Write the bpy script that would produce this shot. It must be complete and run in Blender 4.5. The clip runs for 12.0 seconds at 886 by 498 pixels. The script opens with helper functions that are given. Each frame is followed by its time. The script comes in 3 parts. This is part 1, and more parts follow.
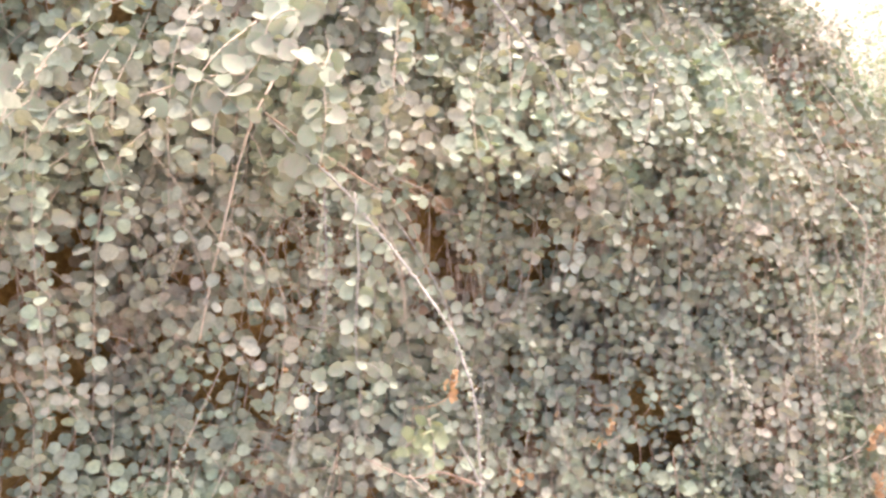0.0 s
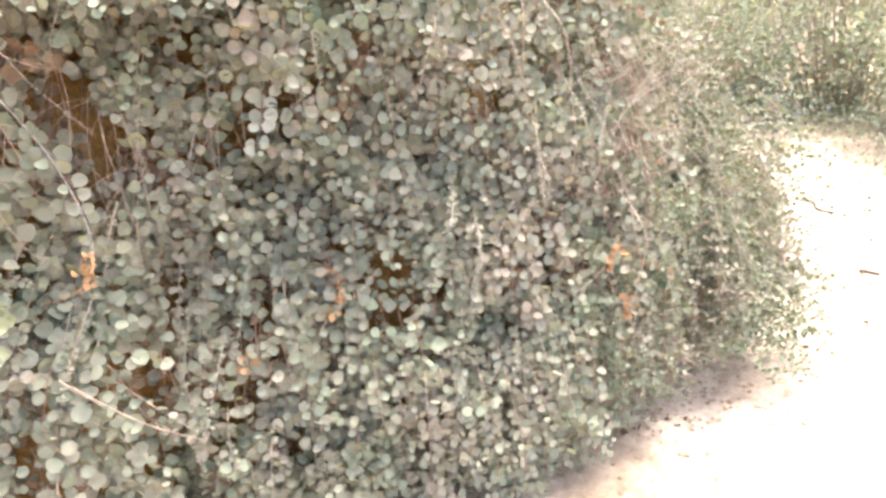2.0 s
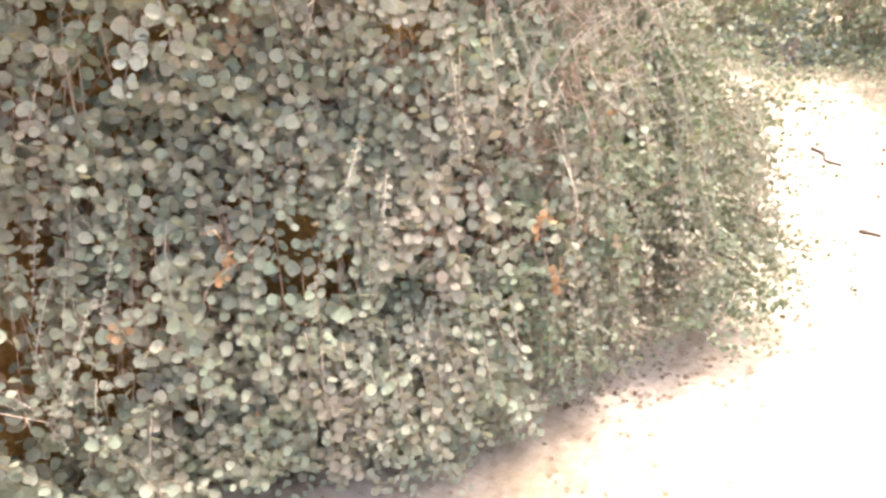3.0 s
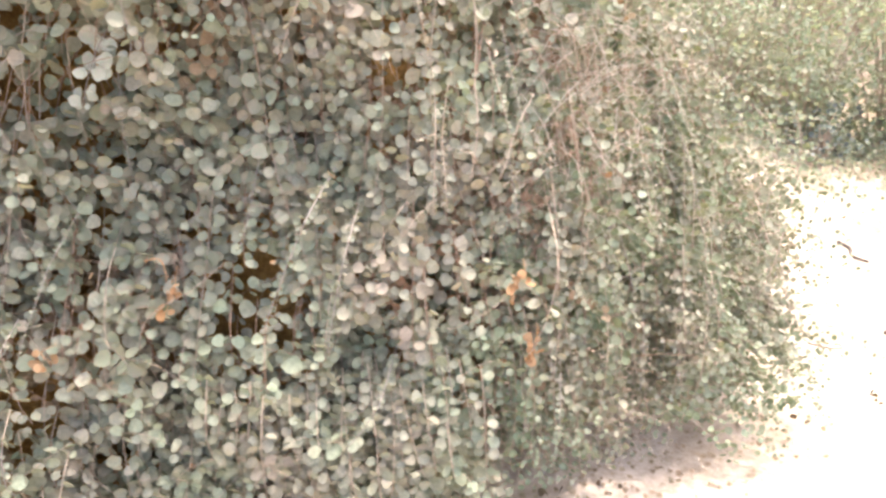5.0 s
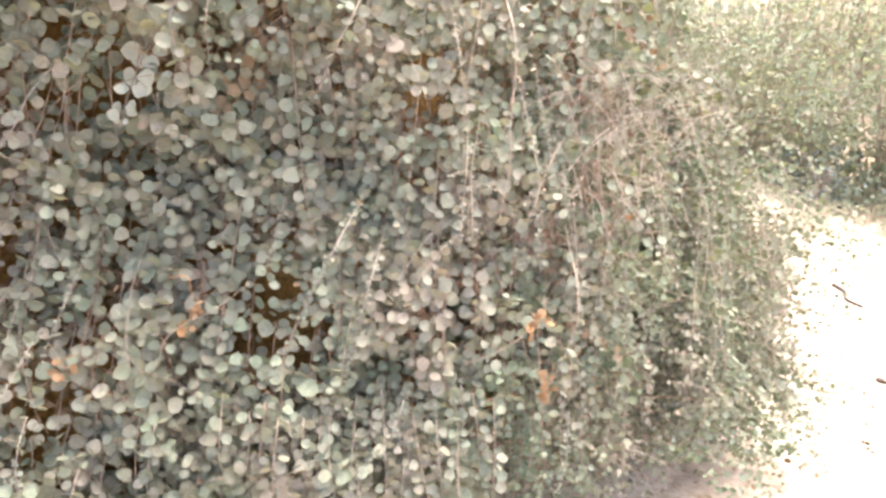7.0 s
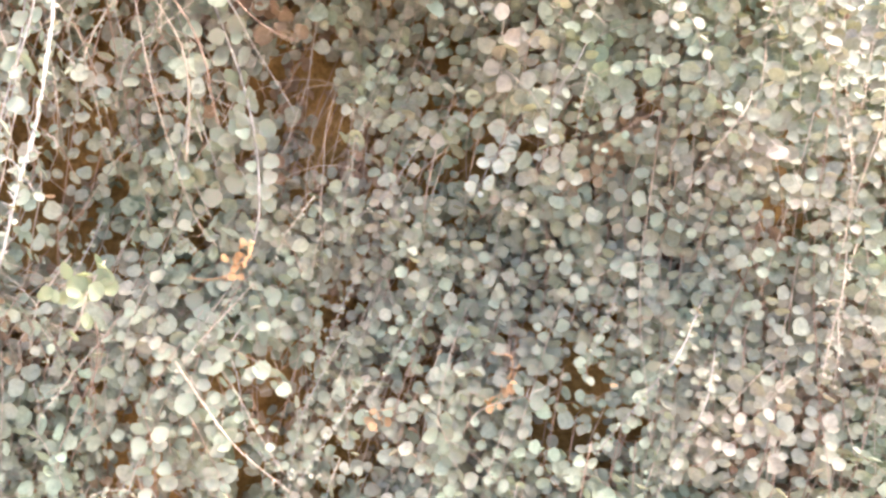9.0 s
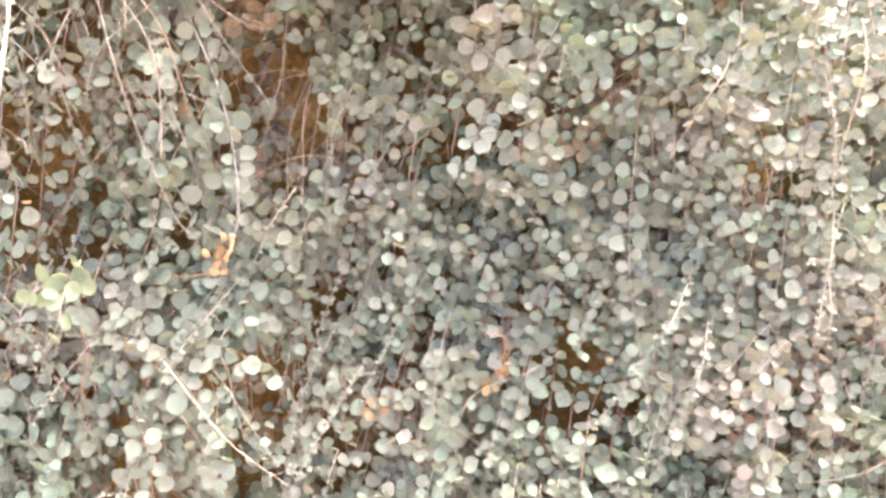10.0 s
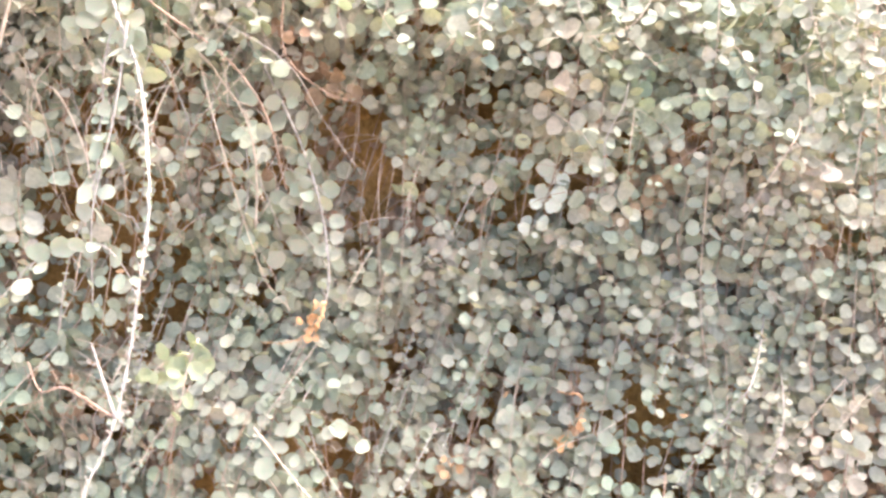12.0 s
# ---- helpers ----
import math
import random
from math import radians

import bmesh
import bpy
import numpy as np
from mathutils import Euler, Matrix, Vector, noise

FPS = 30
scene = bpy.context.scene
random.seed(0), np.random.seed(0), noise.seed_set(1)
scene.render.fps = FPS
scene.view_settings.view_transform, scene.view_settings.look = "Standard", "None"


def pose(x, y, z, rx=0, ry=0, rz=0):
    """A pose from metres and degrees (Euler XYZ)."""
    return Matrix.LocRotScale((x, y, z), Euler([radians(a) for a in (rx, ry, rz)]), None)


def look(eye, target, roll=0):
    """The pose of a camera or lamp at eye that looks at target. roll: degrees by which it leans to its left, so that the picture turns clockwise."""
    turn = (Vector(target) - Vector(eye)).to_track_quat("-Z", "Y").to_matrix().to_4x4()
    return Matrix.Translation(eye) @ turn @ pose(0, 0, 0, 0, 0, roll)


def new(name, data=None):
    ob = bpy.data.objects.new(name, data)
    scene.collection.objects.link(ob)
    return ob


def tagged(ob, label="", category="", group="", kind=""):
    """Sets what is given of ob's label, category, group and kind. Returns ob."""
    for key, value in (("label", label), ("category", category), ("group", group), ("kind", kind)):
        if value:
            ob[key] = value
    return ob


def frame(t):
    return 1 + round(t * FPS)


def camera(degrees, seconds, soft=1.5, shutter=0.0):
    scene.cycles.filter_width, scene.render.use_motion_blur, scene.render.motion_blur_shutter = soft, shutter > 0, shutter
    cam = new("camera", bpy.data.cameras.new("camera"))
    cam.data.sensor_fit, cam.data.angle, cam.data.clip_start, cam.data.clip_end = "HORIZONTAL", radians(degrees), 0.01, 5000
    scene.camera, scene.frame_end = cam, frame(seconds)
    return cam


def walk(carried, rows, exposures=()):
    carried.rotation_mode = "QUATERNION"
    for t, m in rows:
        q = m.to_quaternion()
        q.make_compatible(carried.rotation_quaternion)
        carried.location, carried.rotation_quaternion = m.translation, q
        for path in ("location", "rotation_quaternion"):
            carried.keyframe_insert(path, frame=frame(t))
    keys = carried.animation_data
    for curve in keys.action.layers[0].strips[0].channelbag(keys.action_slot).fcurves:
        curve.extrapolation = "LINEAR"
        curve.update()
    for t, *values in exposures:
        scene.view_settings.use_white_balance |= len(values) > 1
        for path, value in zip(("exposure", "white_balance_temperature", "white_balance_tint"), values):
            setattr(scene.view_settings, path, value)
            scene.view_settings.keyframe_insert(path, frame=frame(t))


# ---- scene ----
cam = camera(67.1, 12.0, soft=2.8)
PATH = [
    (0.0, 0.0, 0.0, 1.414, 75.78, -0.71, 1.79),
    (0.5, 0.115, -0.011, 1.369, 75.8, 0.58, 2.01),
    (1.0, 0.202, -0.022, 1.317, 74.98, 1.57, 0.24),
    (1.5, 0.294, 0.002, 1.271, 70.47, 4.76, -4.76),
    (2.0, 0.456, 0.091, 1.209, 69.27, 6.09, -7.58),
    (2.5, 0.661, 0.222, 1.203, 66.11, 3.75, -7.34),
    (3.0, 0.696, 0.246, 1.182, 63.62, 4.97, -5.33),
    (3.5, 0.766, 0.268, 1.154, 69.51, 0.8, -2.43),
    (3.7, 0.777, 0.279, 1.147, 69.1, -0.59, -1.83),
    (5.3, 0.801, 0.339, 1.112, 69.41, 1.39, -1.55),
    (5.5, 0.805, 0.335, 1.114, 70.26, 2.36, -2.65),
    (6.0, 0.803, 0.327, 1.119, 69.33, 0.93, -2.77),
    (6.5, 0.787, 0.327, 1.131, 68.06, -2.4, -2.19),
    (7.0, 0.736, 0.336, 1.156, 70.16, -2.9, -0.91),
    (7.5, 0.685, 0.343, 1.146, 72.52, -4.27, 5.5),
    (7.7, 0.656, 0.339, 1.149, 73.67, -5.15, 7.84),
    (9.3, 0.505, 0.382, 1.183, 73.32, -6.22, 20.03),
    (9.5, 0.515, 0.386, 1.174, 73.57, -5.08, 19.42),
    (10.0, 0.532, 0.383, 1.163, 72.93, -3.75, 17.8),
    (10.5, 0.537, 0.372, 1.166, 72.51, -3.98, 16.55),
    (11.0, 0.495, 0.356, 1.199, 75.5, -6.03, 17.57),
    (11.5, 0.431, 0.338, 1.208, 75.3, -5.02, 18.51),
    (12.0, 0.418, 0.342, 1.211, 75.36, -2.95, 17.9),
]
walk(cam, [(t, pose(x, y, z, rx, ry, rz)) for t, x, y, z, rx, ry, rz in PATH],
     exposures=[(0.0, 2.66, 6650, 16.5), (1.0, 2.70, 6550, 15), (1.5, 2.78, 6550, 13), (2.0, 2.70, 6650, 13), (2.5, 2.62, 6800, 13.5),
                (6.5, 2.60, 6650, 13.5), (7.5, 2.65, 6600, 13.5), (9.5, 3.15, 6400, 14), (12.0, 3.15, 6350, 14)])

# ---- light: clear sky, one sun behind the shrub and to its open side ----
SUN_AZ, SUN_EL = 21.0, 75.0   # degrees from +x towards +y; height
sun_dir = Vector((math.cos(radians(SUN_EL)) * math.cos(radians(SUN_AZ)),
                  math.cos(radians(SUN_EL)) * math.sin(radians(SUN_AZ)),
                  math.sin(radians(SUN_EL))))
world = bpy.data.worlds.new("sky")
scene.world = world
world.use_nodes = True
wn = world.node_tree.nodes
sky = wn.new("ShaderNodeTexSky")
sky.sky_type, sky.sun_disc = "NISHITA", False
sky.sun_elevation, sky.sun_rotation = radians(SUN_EL), radians(90 - SUN_AZ)
sky.dust_density, sky.air_density = 5.0, 0.75
world.node_tree.links.new(sky.outputs[0], wn["Background"].inputs[0])
wn["Background"].inputs[1].default_value = 0.15
sun = new("sun", bpy.data.lights.new("sun", "SUN"))
sun.data.energy, sun.data.angle, sun.data.color = 0.86, radians(2.0), (1.0, 0.94, 0.84)
sun.matrix_world = look(sun_dir * 20, (0, 0, 0))


# ---- materials ----
def material(name, rough=0.7, spec=0.3):
    m = bpy.data.materials.new(name)
    m.use_nodes = True
    t = m.node_tree
    b = t.nodes["Principled BSDF"]
    b.inputs["Roughness"].default_value = rough
    b.inputs["Specular IOR Level"].default_value = spec
    return m, t, b


def ramp(t, source, stops):
    r = t.nodes.new("ShaderNodeValToRGB")
    while len(r.color_ramp.elements) < len(stops):
        r.color_ramp.elements.new(0.5)
    for e, (p, c) in zip(r.color_ramp.elements, stops):
        e.position, e.color = p, (*c, 1)
    t.links.new(source, r.inputs[0])
    return r.outputs[0]


def noise_tex(t, scale, detail=4.0, rough=0.6):
    n = t.nodes.new("ShaderNodeTexNoise")
    c = t.nodes.new("ShaderNodeTexCoord")
    n.inputs["Scale"].default_value, n.inputs["Detail"].default_value = scale, detail
    n.inputs["Roughness"].default_value = rough
    t.links.new(c.outputs["Object"], n.inputs["Vector"])
    return n.outputs["Fac"]


def mixed(t, kind, fac, a, b):
    m = t.nodes.new("ShaderNodeMix")
    m.data_type, m.blend_type = "RGBA", kind
    for socket, v in ((m.inputs[0], fac), (m.inputs[6], a), (m.inputs[7], b)):
        if isinstance(v, (int, float)):
            socket.default_value = v
        elif isinstance(v, tuple):
            socket.default_value = (*v, 1)
        else:
            t.links.new(v, socket)
    return m.outputs[2]


def bumped(t, b, height, strength, distance):
    n = t.nodes.new("ShaderNodeBump")
    n.inputs["Strength"].default_value, n.inputs["Distance"].default_value = strength, distance
    t.links.new(height, n.inputs["Height"])
    t.links.new(n.outputs[0], b.inputs["Normal"])


def leaf_material(name, stops, through_tint, gloss=0.6, thin=0.25):
    """Waxy leaf: hue from piece to piece, blotches on the blade, some light let through."""
    m, t, b = material(name, gloss, 0.1)
    g = t.nodes.new("ShaderNodeNewGeometry")
    o = t.nodes.new("ShaderNodeObjectInfo")
    lean = t.nodes.new("ShaderNodeMath")
    lean.operation, lean.inputs[1].default_value = "MULTIPLY", 0.45
    t.links.new(o.outputs["Random"], lean.inputs[0])
    tone = t.nodes.new("ShaderNodeMath")
    tone.operation, tone.inputs[1].default_value = "MULTIPLY_ADD", 0.55
    t.links.new(g.outputs["Random Per Island"], tone.inputs[0])
    t.links.new(lean.outputs[0], tone.inputs[2])
    base = ramp(t, tone.outputs[0], stops)
    blot = ramp(t, noise_tex(t, 160, 3), [(0.3, (0.78, 0.78, 0.74)), (0.7, (1.08, 1.06, 1.04))])
    col = mixed(t, "MULTIPLY", 1.0, base, blot)
    wide = ramp(t, noise_tex(t, 4.5, 2), [(0.35, (0.91, 1.03, 0.95)), (0.65, (1.05, 0.985, 1.0))])
    col = mixed(t, "MULTIPLY", 1.0, col, wide)
    t.links.new(col, b.inputs["Base Color"])
    bumped(t, b, noise_tex(t, 220, 2), 0.25, 0.002)
    tr = t.nodes.new("ShaderNodeBsdfTranslucent")
    t.links.new(mixed(t, "MULTIPLY", 1.0, col, through_tint), tr.inputs[0])
    mix = t.nodes.new("ShaderNodeMixShader")
    mix.inputs[0].default_value = thin
    out = t.nodes["Material Output"]
    t.links.new(b.outputs[0], mix.inputs[1])
    t.links.new(tr.outputs[0], mix.inputs[2])
    t.links.new(mix.outputs[0], out.inputs[0])
    return m


LEAF = leaf_material("grey_green_leaf", [
    (0.08, (0.23, 0.235, 0.175)), (0.28, (0.30, 0.275, 0.225)), (0.45, (0.27, 0.295, 0.235)),
    (0.6, (0.335, 0.315, 0.26)), (0.75, (0.315, 0.335, 0.26)), (0.95, (0.385, 0.37, 0.295))], (1.0, 1.0, 0.6))
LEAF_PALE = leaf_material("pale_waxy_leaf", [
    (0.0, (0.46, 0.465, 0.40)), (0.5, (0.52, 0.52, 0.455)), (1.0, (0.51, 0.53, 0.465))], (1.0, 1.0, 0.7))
LEAF_DARK = leaf_material("small_green_leaf", [
    (0.0, (0.15, 0.165, 0.115)), (0.5, (0.225, 0.24, 0.175)), (1.0, (0.36, 0.355, 0.28))], (1.0, 1.05, 0.5))
LEAF_YOUNG = leaf_material("yellow_green_leaf", [
    (0.0, (0.24, 0.28, 0.205)), (0.5, (0.37, 0.40, 0.31)), (1.0, (0.50, 0.51, 0.42))], (1.0, 1.0, 0.7), 0.6, 0.4)
LEAF_LIME = leaf_material("young_lime_leaf", [
    (0.0, (0.25, 0.27, 0.165)), (0.5, (0.30, 0.32, 0.205)), (1.0, (0.34, 0.35, 0.24))], (1.0, 1.0, 0.6))
LEAF_FAR = leaf_material("dull_green_leaf", [
    (0.0, (0.23, 0.265, 0.205)), (0.5, (0.37, 0.395, 0.315)), (1.0, (0.52, 0.52, 0.43))], (1.0, 1.0, 0.7), 0.6, 0.4)
# shade of a gap in the far shrubs, put into a dark leaf colour
LEAF_SHADE = leaf_material("gap_shade_leaf", [
    (0.0, (0.035, 0.04, 0.036)), (0.5, (0.08, 0.095, 0.088)), (1.0, (0.36, 0.40, 0.375))], (1.0, 1.0, 0.8))
LEAF_DRY = leaf_material("dry_leaf", [
    (0.0, (0.20, 0.135, 0.09)), (0.5, (0.30, 0.215, 0.15)), (1.0, (0.41, 0.32, 0.24))], (1.0, 0.8, 0.6), 0.85)
LEAF_TAN = leaf_material("tan_fallen_leaf", [
    (0.0, (0.24, 0.175, 0.125)), (0.5, (0.38, 0.30, 0.225)), (1.0, (0.52, 0.43, 0.34))], (1.0, 0.9, 0.7), 0.85)
LEAF_BARE = leaf_material("brown_crumpled_leaf", [
    (0.0, (0.07, 0.045, 0.03)), (0.5, (0.14, 0.10, 0.07)), (1.0, (0.22, 0.17, 0.12))], (1.0, 0.8, 0.5), 0.9)
LEAF_RUST = leaf_material("rust_dead_leaf", [
    (0.0, (0.30, 0.17, 0.10)), (0.5, (0.40, 0.25, 0.15)), (1.0, (0.46, 0.33, 0.23))], (1.0, 0.8, 0.5), 0.85)

LEAF_GOLD = leaf_material("golden_dead_leaf", [
    (0.0, (0.30, 0.16, 0.085)), (0.5, (0.40, 0.235, 0.13)), (1.0, (0.48, 0.32, 0.20))], (1.0, 0.8, 0.5), 0.85)


def bark(name, stops, scale=60):
    m, t, b = material(name, 0.85, 0.2)
    col = ramp(t, noise_tex(t, scale, 5), stops)
    t.links.new(col, b.inputs["Base Color"])
    bumped(t, b, noise_tex(t, scale * 3, 3), 0.5, 0.002)
    return m


STEM = bark("tan_stem_bark", [(0.3, (0.28, 0.215, 0.155)), (0.7, (0.48, 0.40, 0.315))])
STEM_WHITE = bark("bleached_stem_bark", [(0.3, (0.19, 0.165, 0.135)), (0.7, (0.38, 0.34, 0.295))], 140)
STEM_DARK = bark("weathered_dark_stick", [(0.3, (0.07, 0.055, 0.045)), (0.7, (0.17, 0.14, 0.115))], 90)
STEM_STRAW = bark("straw_dry_twig", [(0.3, (0.34, 0.295, 0.235)), (0.7, (0.54, 0.49, 0.41))], 90)
STEM_RED = bark("reddish_dry_twig", [(0.3, (0.20, 0.12, 0.08)), (0.7, (0.38, 0.27, 0.20))])
STEM_ORANGE = bark("orange_dead_twig", [(0.3, (0.40, 0.20, 0.09)), (0.7, (0.54, 0.33, 0.18))])


def ground_material():
    """Dry sand: pale where swept, browner where litter has broken down."""
    m, t, b = material("dry_sand", 0.95, 0.1)
    big = ramp(t, noise_tex(t, 2.6, 6), [(0.32, (0.31, 0.245, 0.18)), (0.5, (0.47, 0.39, 0.305)), (0.72, (0.60, 0.515, 0.425))])
    small = ramp(t, noise_tex(t, 42, 6, 0.7), [(0.3, (0.72, 0.68, 0.62)), (0.55, (1.0, 1.0, 1.0)), (0.8, (1.12, 1.1, 1.08))])
    col = mixed(t, "MULTIPLY", 1.0, big, small)
    t.links.new(col, b.inputs["Base Color"])
    bumped(t, b, noise_tex(t, 70, 8, 0.7), 0.6, 0.01)
    return m


def soil_material():
    m, t, b = material("brown_soil", 0.95, 0.1)
    big = ramp(t, noise_tex(t, 6, 6), [(0.3, (0.20, 0.11, 0.035)), (0.6, (0.33, 0.20, 0.07)), (0.8, (0.42, 0.28, 0.13))])
    small = ramp(t, noise_tex(t, 90, 5, 0.7), [(0.3, (0.6, 0.55, 0.5)), (0.6, (1.05, 1.0, 1.0))])
    t.links.new(mixed(t, "MULTIPLY", 1.0, big, small), b.inputs["Base Color"])
    bumped(t, b, noise_tex(t, 80, 8, 0.7), 0.8, 0.01)
    return m


SAND = ground_material()
SOIL = soil_material()

# ---- plan of the shrub: front line, lean of the front, height of the crest ----
FRONT_X = (-1.8, -1.2, -0.9, -0.52, -0.25, -0.1, 0.06, 0.2, 0.5, 0.95, 1.22, 1.6, 1.85)
FRONT_Y = (0.20, 0.55, 0.70, 0.90, 1.05, 1.20, 1.33, 1.38, 1.41, 1.47, 1.57, 1.75, 1.95)
CREST_X = (-1.8, 0.3, 0.6, 1.0, 1.3, 1.6, 1.9, 2.1)
CREST_Z = (1.85, 1.76, 1.71, 1.58, 1.25, 0.86, 0.5, 0.0)


def smooth(a, b, v):
    k = min(1.0, max(0.0, (v - a) / (b - a)))
    return k * k * (3 - 2 * k)


def front(x, z):
    back = 0.12 + 0.78 * smooth(0.25, 0.55, x)   # the crest juts forward over one end, leans back at the other
    lean = 0.25 * max(0.0, min(z, 1.2) - 0.6) + back * max(0.0, z - 1.2) + 0.25 * max(0.0, 0.3 - z)
    lean += 0.8 * max(0.0, x - 1.1) * max(0.0, z)
    return float(np.interp(x, FRONT_X, FRONT_Y)) + lean


def crest(x):
    return float(np.interp(x, CREST_X, CREST_Z))


def ground_z(x, y):
    """Sand falls gently away past the shrub, then climbs as a far bank."""
    fall = -0.26 * smooth(1.2, 3.4, 0.6 * x + 0.5 * y)
    bank = 5.0 * smooth(6.2, 12.5, 0.2 * x + 0.98 * y)
    n = noise.noise(Vector((x * 1.1, y * 1.1, 0))) * 0.035 + noise.noise(Vector((x * 6, y * 6, 3))) * 0.008
    return fall + bank + n + 0.02 + 0.24 * smooth(3.2, 6.0, y)


# ---- mesh helpers ----
def from_arrays(name, verts, loops, sizes, mat, parent=None, label=""):
    me = bpy.data.meshes.new(name)
    me.vertices.add(len(verts))
    me.vertices.foreach_set("co", np.asarray(verts, np.float32).ravel())
    me.loops.add(len(loops))
    me.loops.foreach_set("vertex_index", np.asarray(loops, np.int32))
    me.polygons.add(len(sizes))
    me.polygons.foreach_set("loop_start", np.concatenate([[0], np.cumsum(sizes)[:-1]]).astype(np.int32))
    me.polygons.foreach_set("use_smooth", np.ones(len(sizes), bool))
    me.materials.append(mat)
    me.update(calc_edges=True)
    ob = new(name, me)
    ob.parent = parent
    return tagged(ob, label) if label else ob


def sheet(name, verts, columns, rows, mat):
    """A grid of quads over rows x columns of places."""
    n = np.arange(columns * rows).reshape(rows, columns)
    q = np.stack([n[:-1, :-1], n[:-1, 1:], n[1:, 1:], n[1:, :-1]], -1).reshape(-1)
    return from_arrays(name, verts, q, np.full(len(q) // 4, 4), mat)


class Mesh:
    """Gathers tubes and leaves into one mesh."""

    def __init__(self):
        self.v, self.loops, self.sizes, self.n, self.leaves = [], [], [], 0, []

    def tube(self, points, r0, r1, sides=5, wobble=0.0):
        p = np.asarray(points, float)
        k = len(p)
        d = np.concatenate([p[1:2] - p[:1], p[2:] - p[:-2], p[-1:] - p[-2:-1]])
        d /= np.linalg.norm(d, axis=1, keepdims=True) + 1e-9
        a = np.cross(d, (0.31, 0.9, 0.27))
        a /= np.linalg.norm(a, axis=1, keepdims=True) + 1e-9
        b = np.cross(d, a)
        r = np.linspace(r0, r1, k)
        if wobble:
            r = r * (1 + wobble * (np.random.random(k) - 0.5))
        w = np.arange(sides) * (2 * math.pi / sides)
        ring = np.cos(w)[None, :, None] * a[:, None] + np.sin(w)[None, :, None] * b[:, None]
        self.v.append((p[:, None] + r[:, None, None] * ring).reshape(-1, 3))
        i, j = np.arange(k - 1)[:, None] * sides, np.arange(sides)[None]
        j2 = (j + 1) % sides
        q = np.stack([i + j, i + j2, i + sides + j2, i + sides + j], -1).reshape(-1)
        caps = np.concatenate([np.arange(sides)[::-1], (k - 1) * sides + np.arange(sides)])
        self.loops.append(np.concatenate([q, caps]) + self.n)
        self.sizes.append(np.concatenate([np.full(len(q) // 4, 4), (sides, sides)]))
        self.n += k * sides

    def leaf(self, m, size):
        self.leaves.append((m, size, random.randrange(len(LEAF_KINDS))))

    def build(self, name, mat, parent=None, label=""):
        if self.leaves:
            m = np.array([a[0] for a in self.leaves])
            v = LEAF_STACK[[a[2] for a in self.leaves]] * np.array([a[1] for a in self.leaves])[:, None, None]
            v = np.einsum("nkj,nij->nki", v, m[:, :, :3]) + m[:, None, :, 3]
            count, k = len(v), v.shape[1]
            self.v.append(v.reshape(-1, 3))
            self.loops.append((LEAF_TRI[None] + (self.n + k * np.arange(count))[:, None]).reshape(-1))
            self.sizes.append(np.full(count * len(LEAF_F), 3))
        return from_arrays(name, np.concatenate(self.v), np.concatenate(self.loops), np.concatenate(self.sizes), mat, parent, label)


def leaf_template(wide=0.96, fold=0.2, curl=0.28, wave=0.03, turn=0.0, cup=0.13, sides=10):
    """A round cupped blade with a notch at its base, a fold along the midrib and a short stalk; 1 across."""
    v, f = [(0, 0.5, -cup)], []
    for i in range(sides):
        w = 2 * math.pi * i / sides - math.pi / 2
        r = 0.5 * (0.78 if i == 0 else 1.0 + wave * math.sin(3 * w + turn) + 0.6 * wave * math.sin(5 * w - 2 * turn))
        x, y = wide * r * math.cos(w), 0.5 + r * math.sin(w)
        v.append((x, y, fold * abs(x) + curl * (y - 0.5) ** 2 - 0.05 + 0.12 * turn * x * (y - 0.5)))
    f = [(0, 1 + i, 1 + (i + 1) % sides) for i in range(sides)]
    n = len(v)
    v += [(-0.022, 0.08, -0.012), (0.022, 0.08, -0.012), (0, -0.22, -0.02)]
    f.append((n, n + 2, n + 1))
    return np.array(v), f


# round, broad, narrow, folded and curled blades; all have the same faces
LEAF_V, LEAF_F = leaf_template()
LEAF_KINDS = [LEAF_V, leaf_template(1.05, 0.1, 0.15, 0.08, 1.2, 0.15)[0], leaf_template(0.84, 0.2, 0.3, 0.07, -1.0, 0.12)[0],
              leaf_template(0.95, 0.4, 0.1, 0.08, 2.0, 0.08)[0], leaf_template(0.9, 0.1, 0.7, 0.09, -2.0, 0.1)[0],
              leaf_template(0.98, 0.05, -0.3, 0.06, 0.6, 0.02)[0], leaf_template(0.7, 0.3, 0.2, 0.05, 0.4, 0.1)[0]]
LEAF_STACK = np.array(LEAF_KINDS)
LEAF_TRI = np.array(LEAF_F).reshape(-1)


def leaf_matrix(p, along, normal):
    """Blade from p, stretching along, facing normal."""
    yx, yy, yz = along
    k = 1 / (math.sqrt(yx * yx + yy * yy + yz * yz) + 1e-9)
    yx, yy, yz = yx * k, yy * k, yz * k
    zx, zy, zz = normal
    k = yx * zx + yy * zy + yz * zz
    zx, zy, zz = zx - k * yx, zy - k * yy, zz - k * yz
    k = 1 / (math.sqrt(zx * zx + zy * zy + zz * zz) + 1e-9)
    zx, zy, zz = zx * k, zy * k, zz * k
    return np.array(((yy * zz - yz * zy, yx, zx, p[0]), (yz * zx - yx * zz, yy, zy, p[1]), (yx * zy - yy * zx, yz, zz, p[2])))


def rnd(a, b):
    return a + (b - a) * random.random()


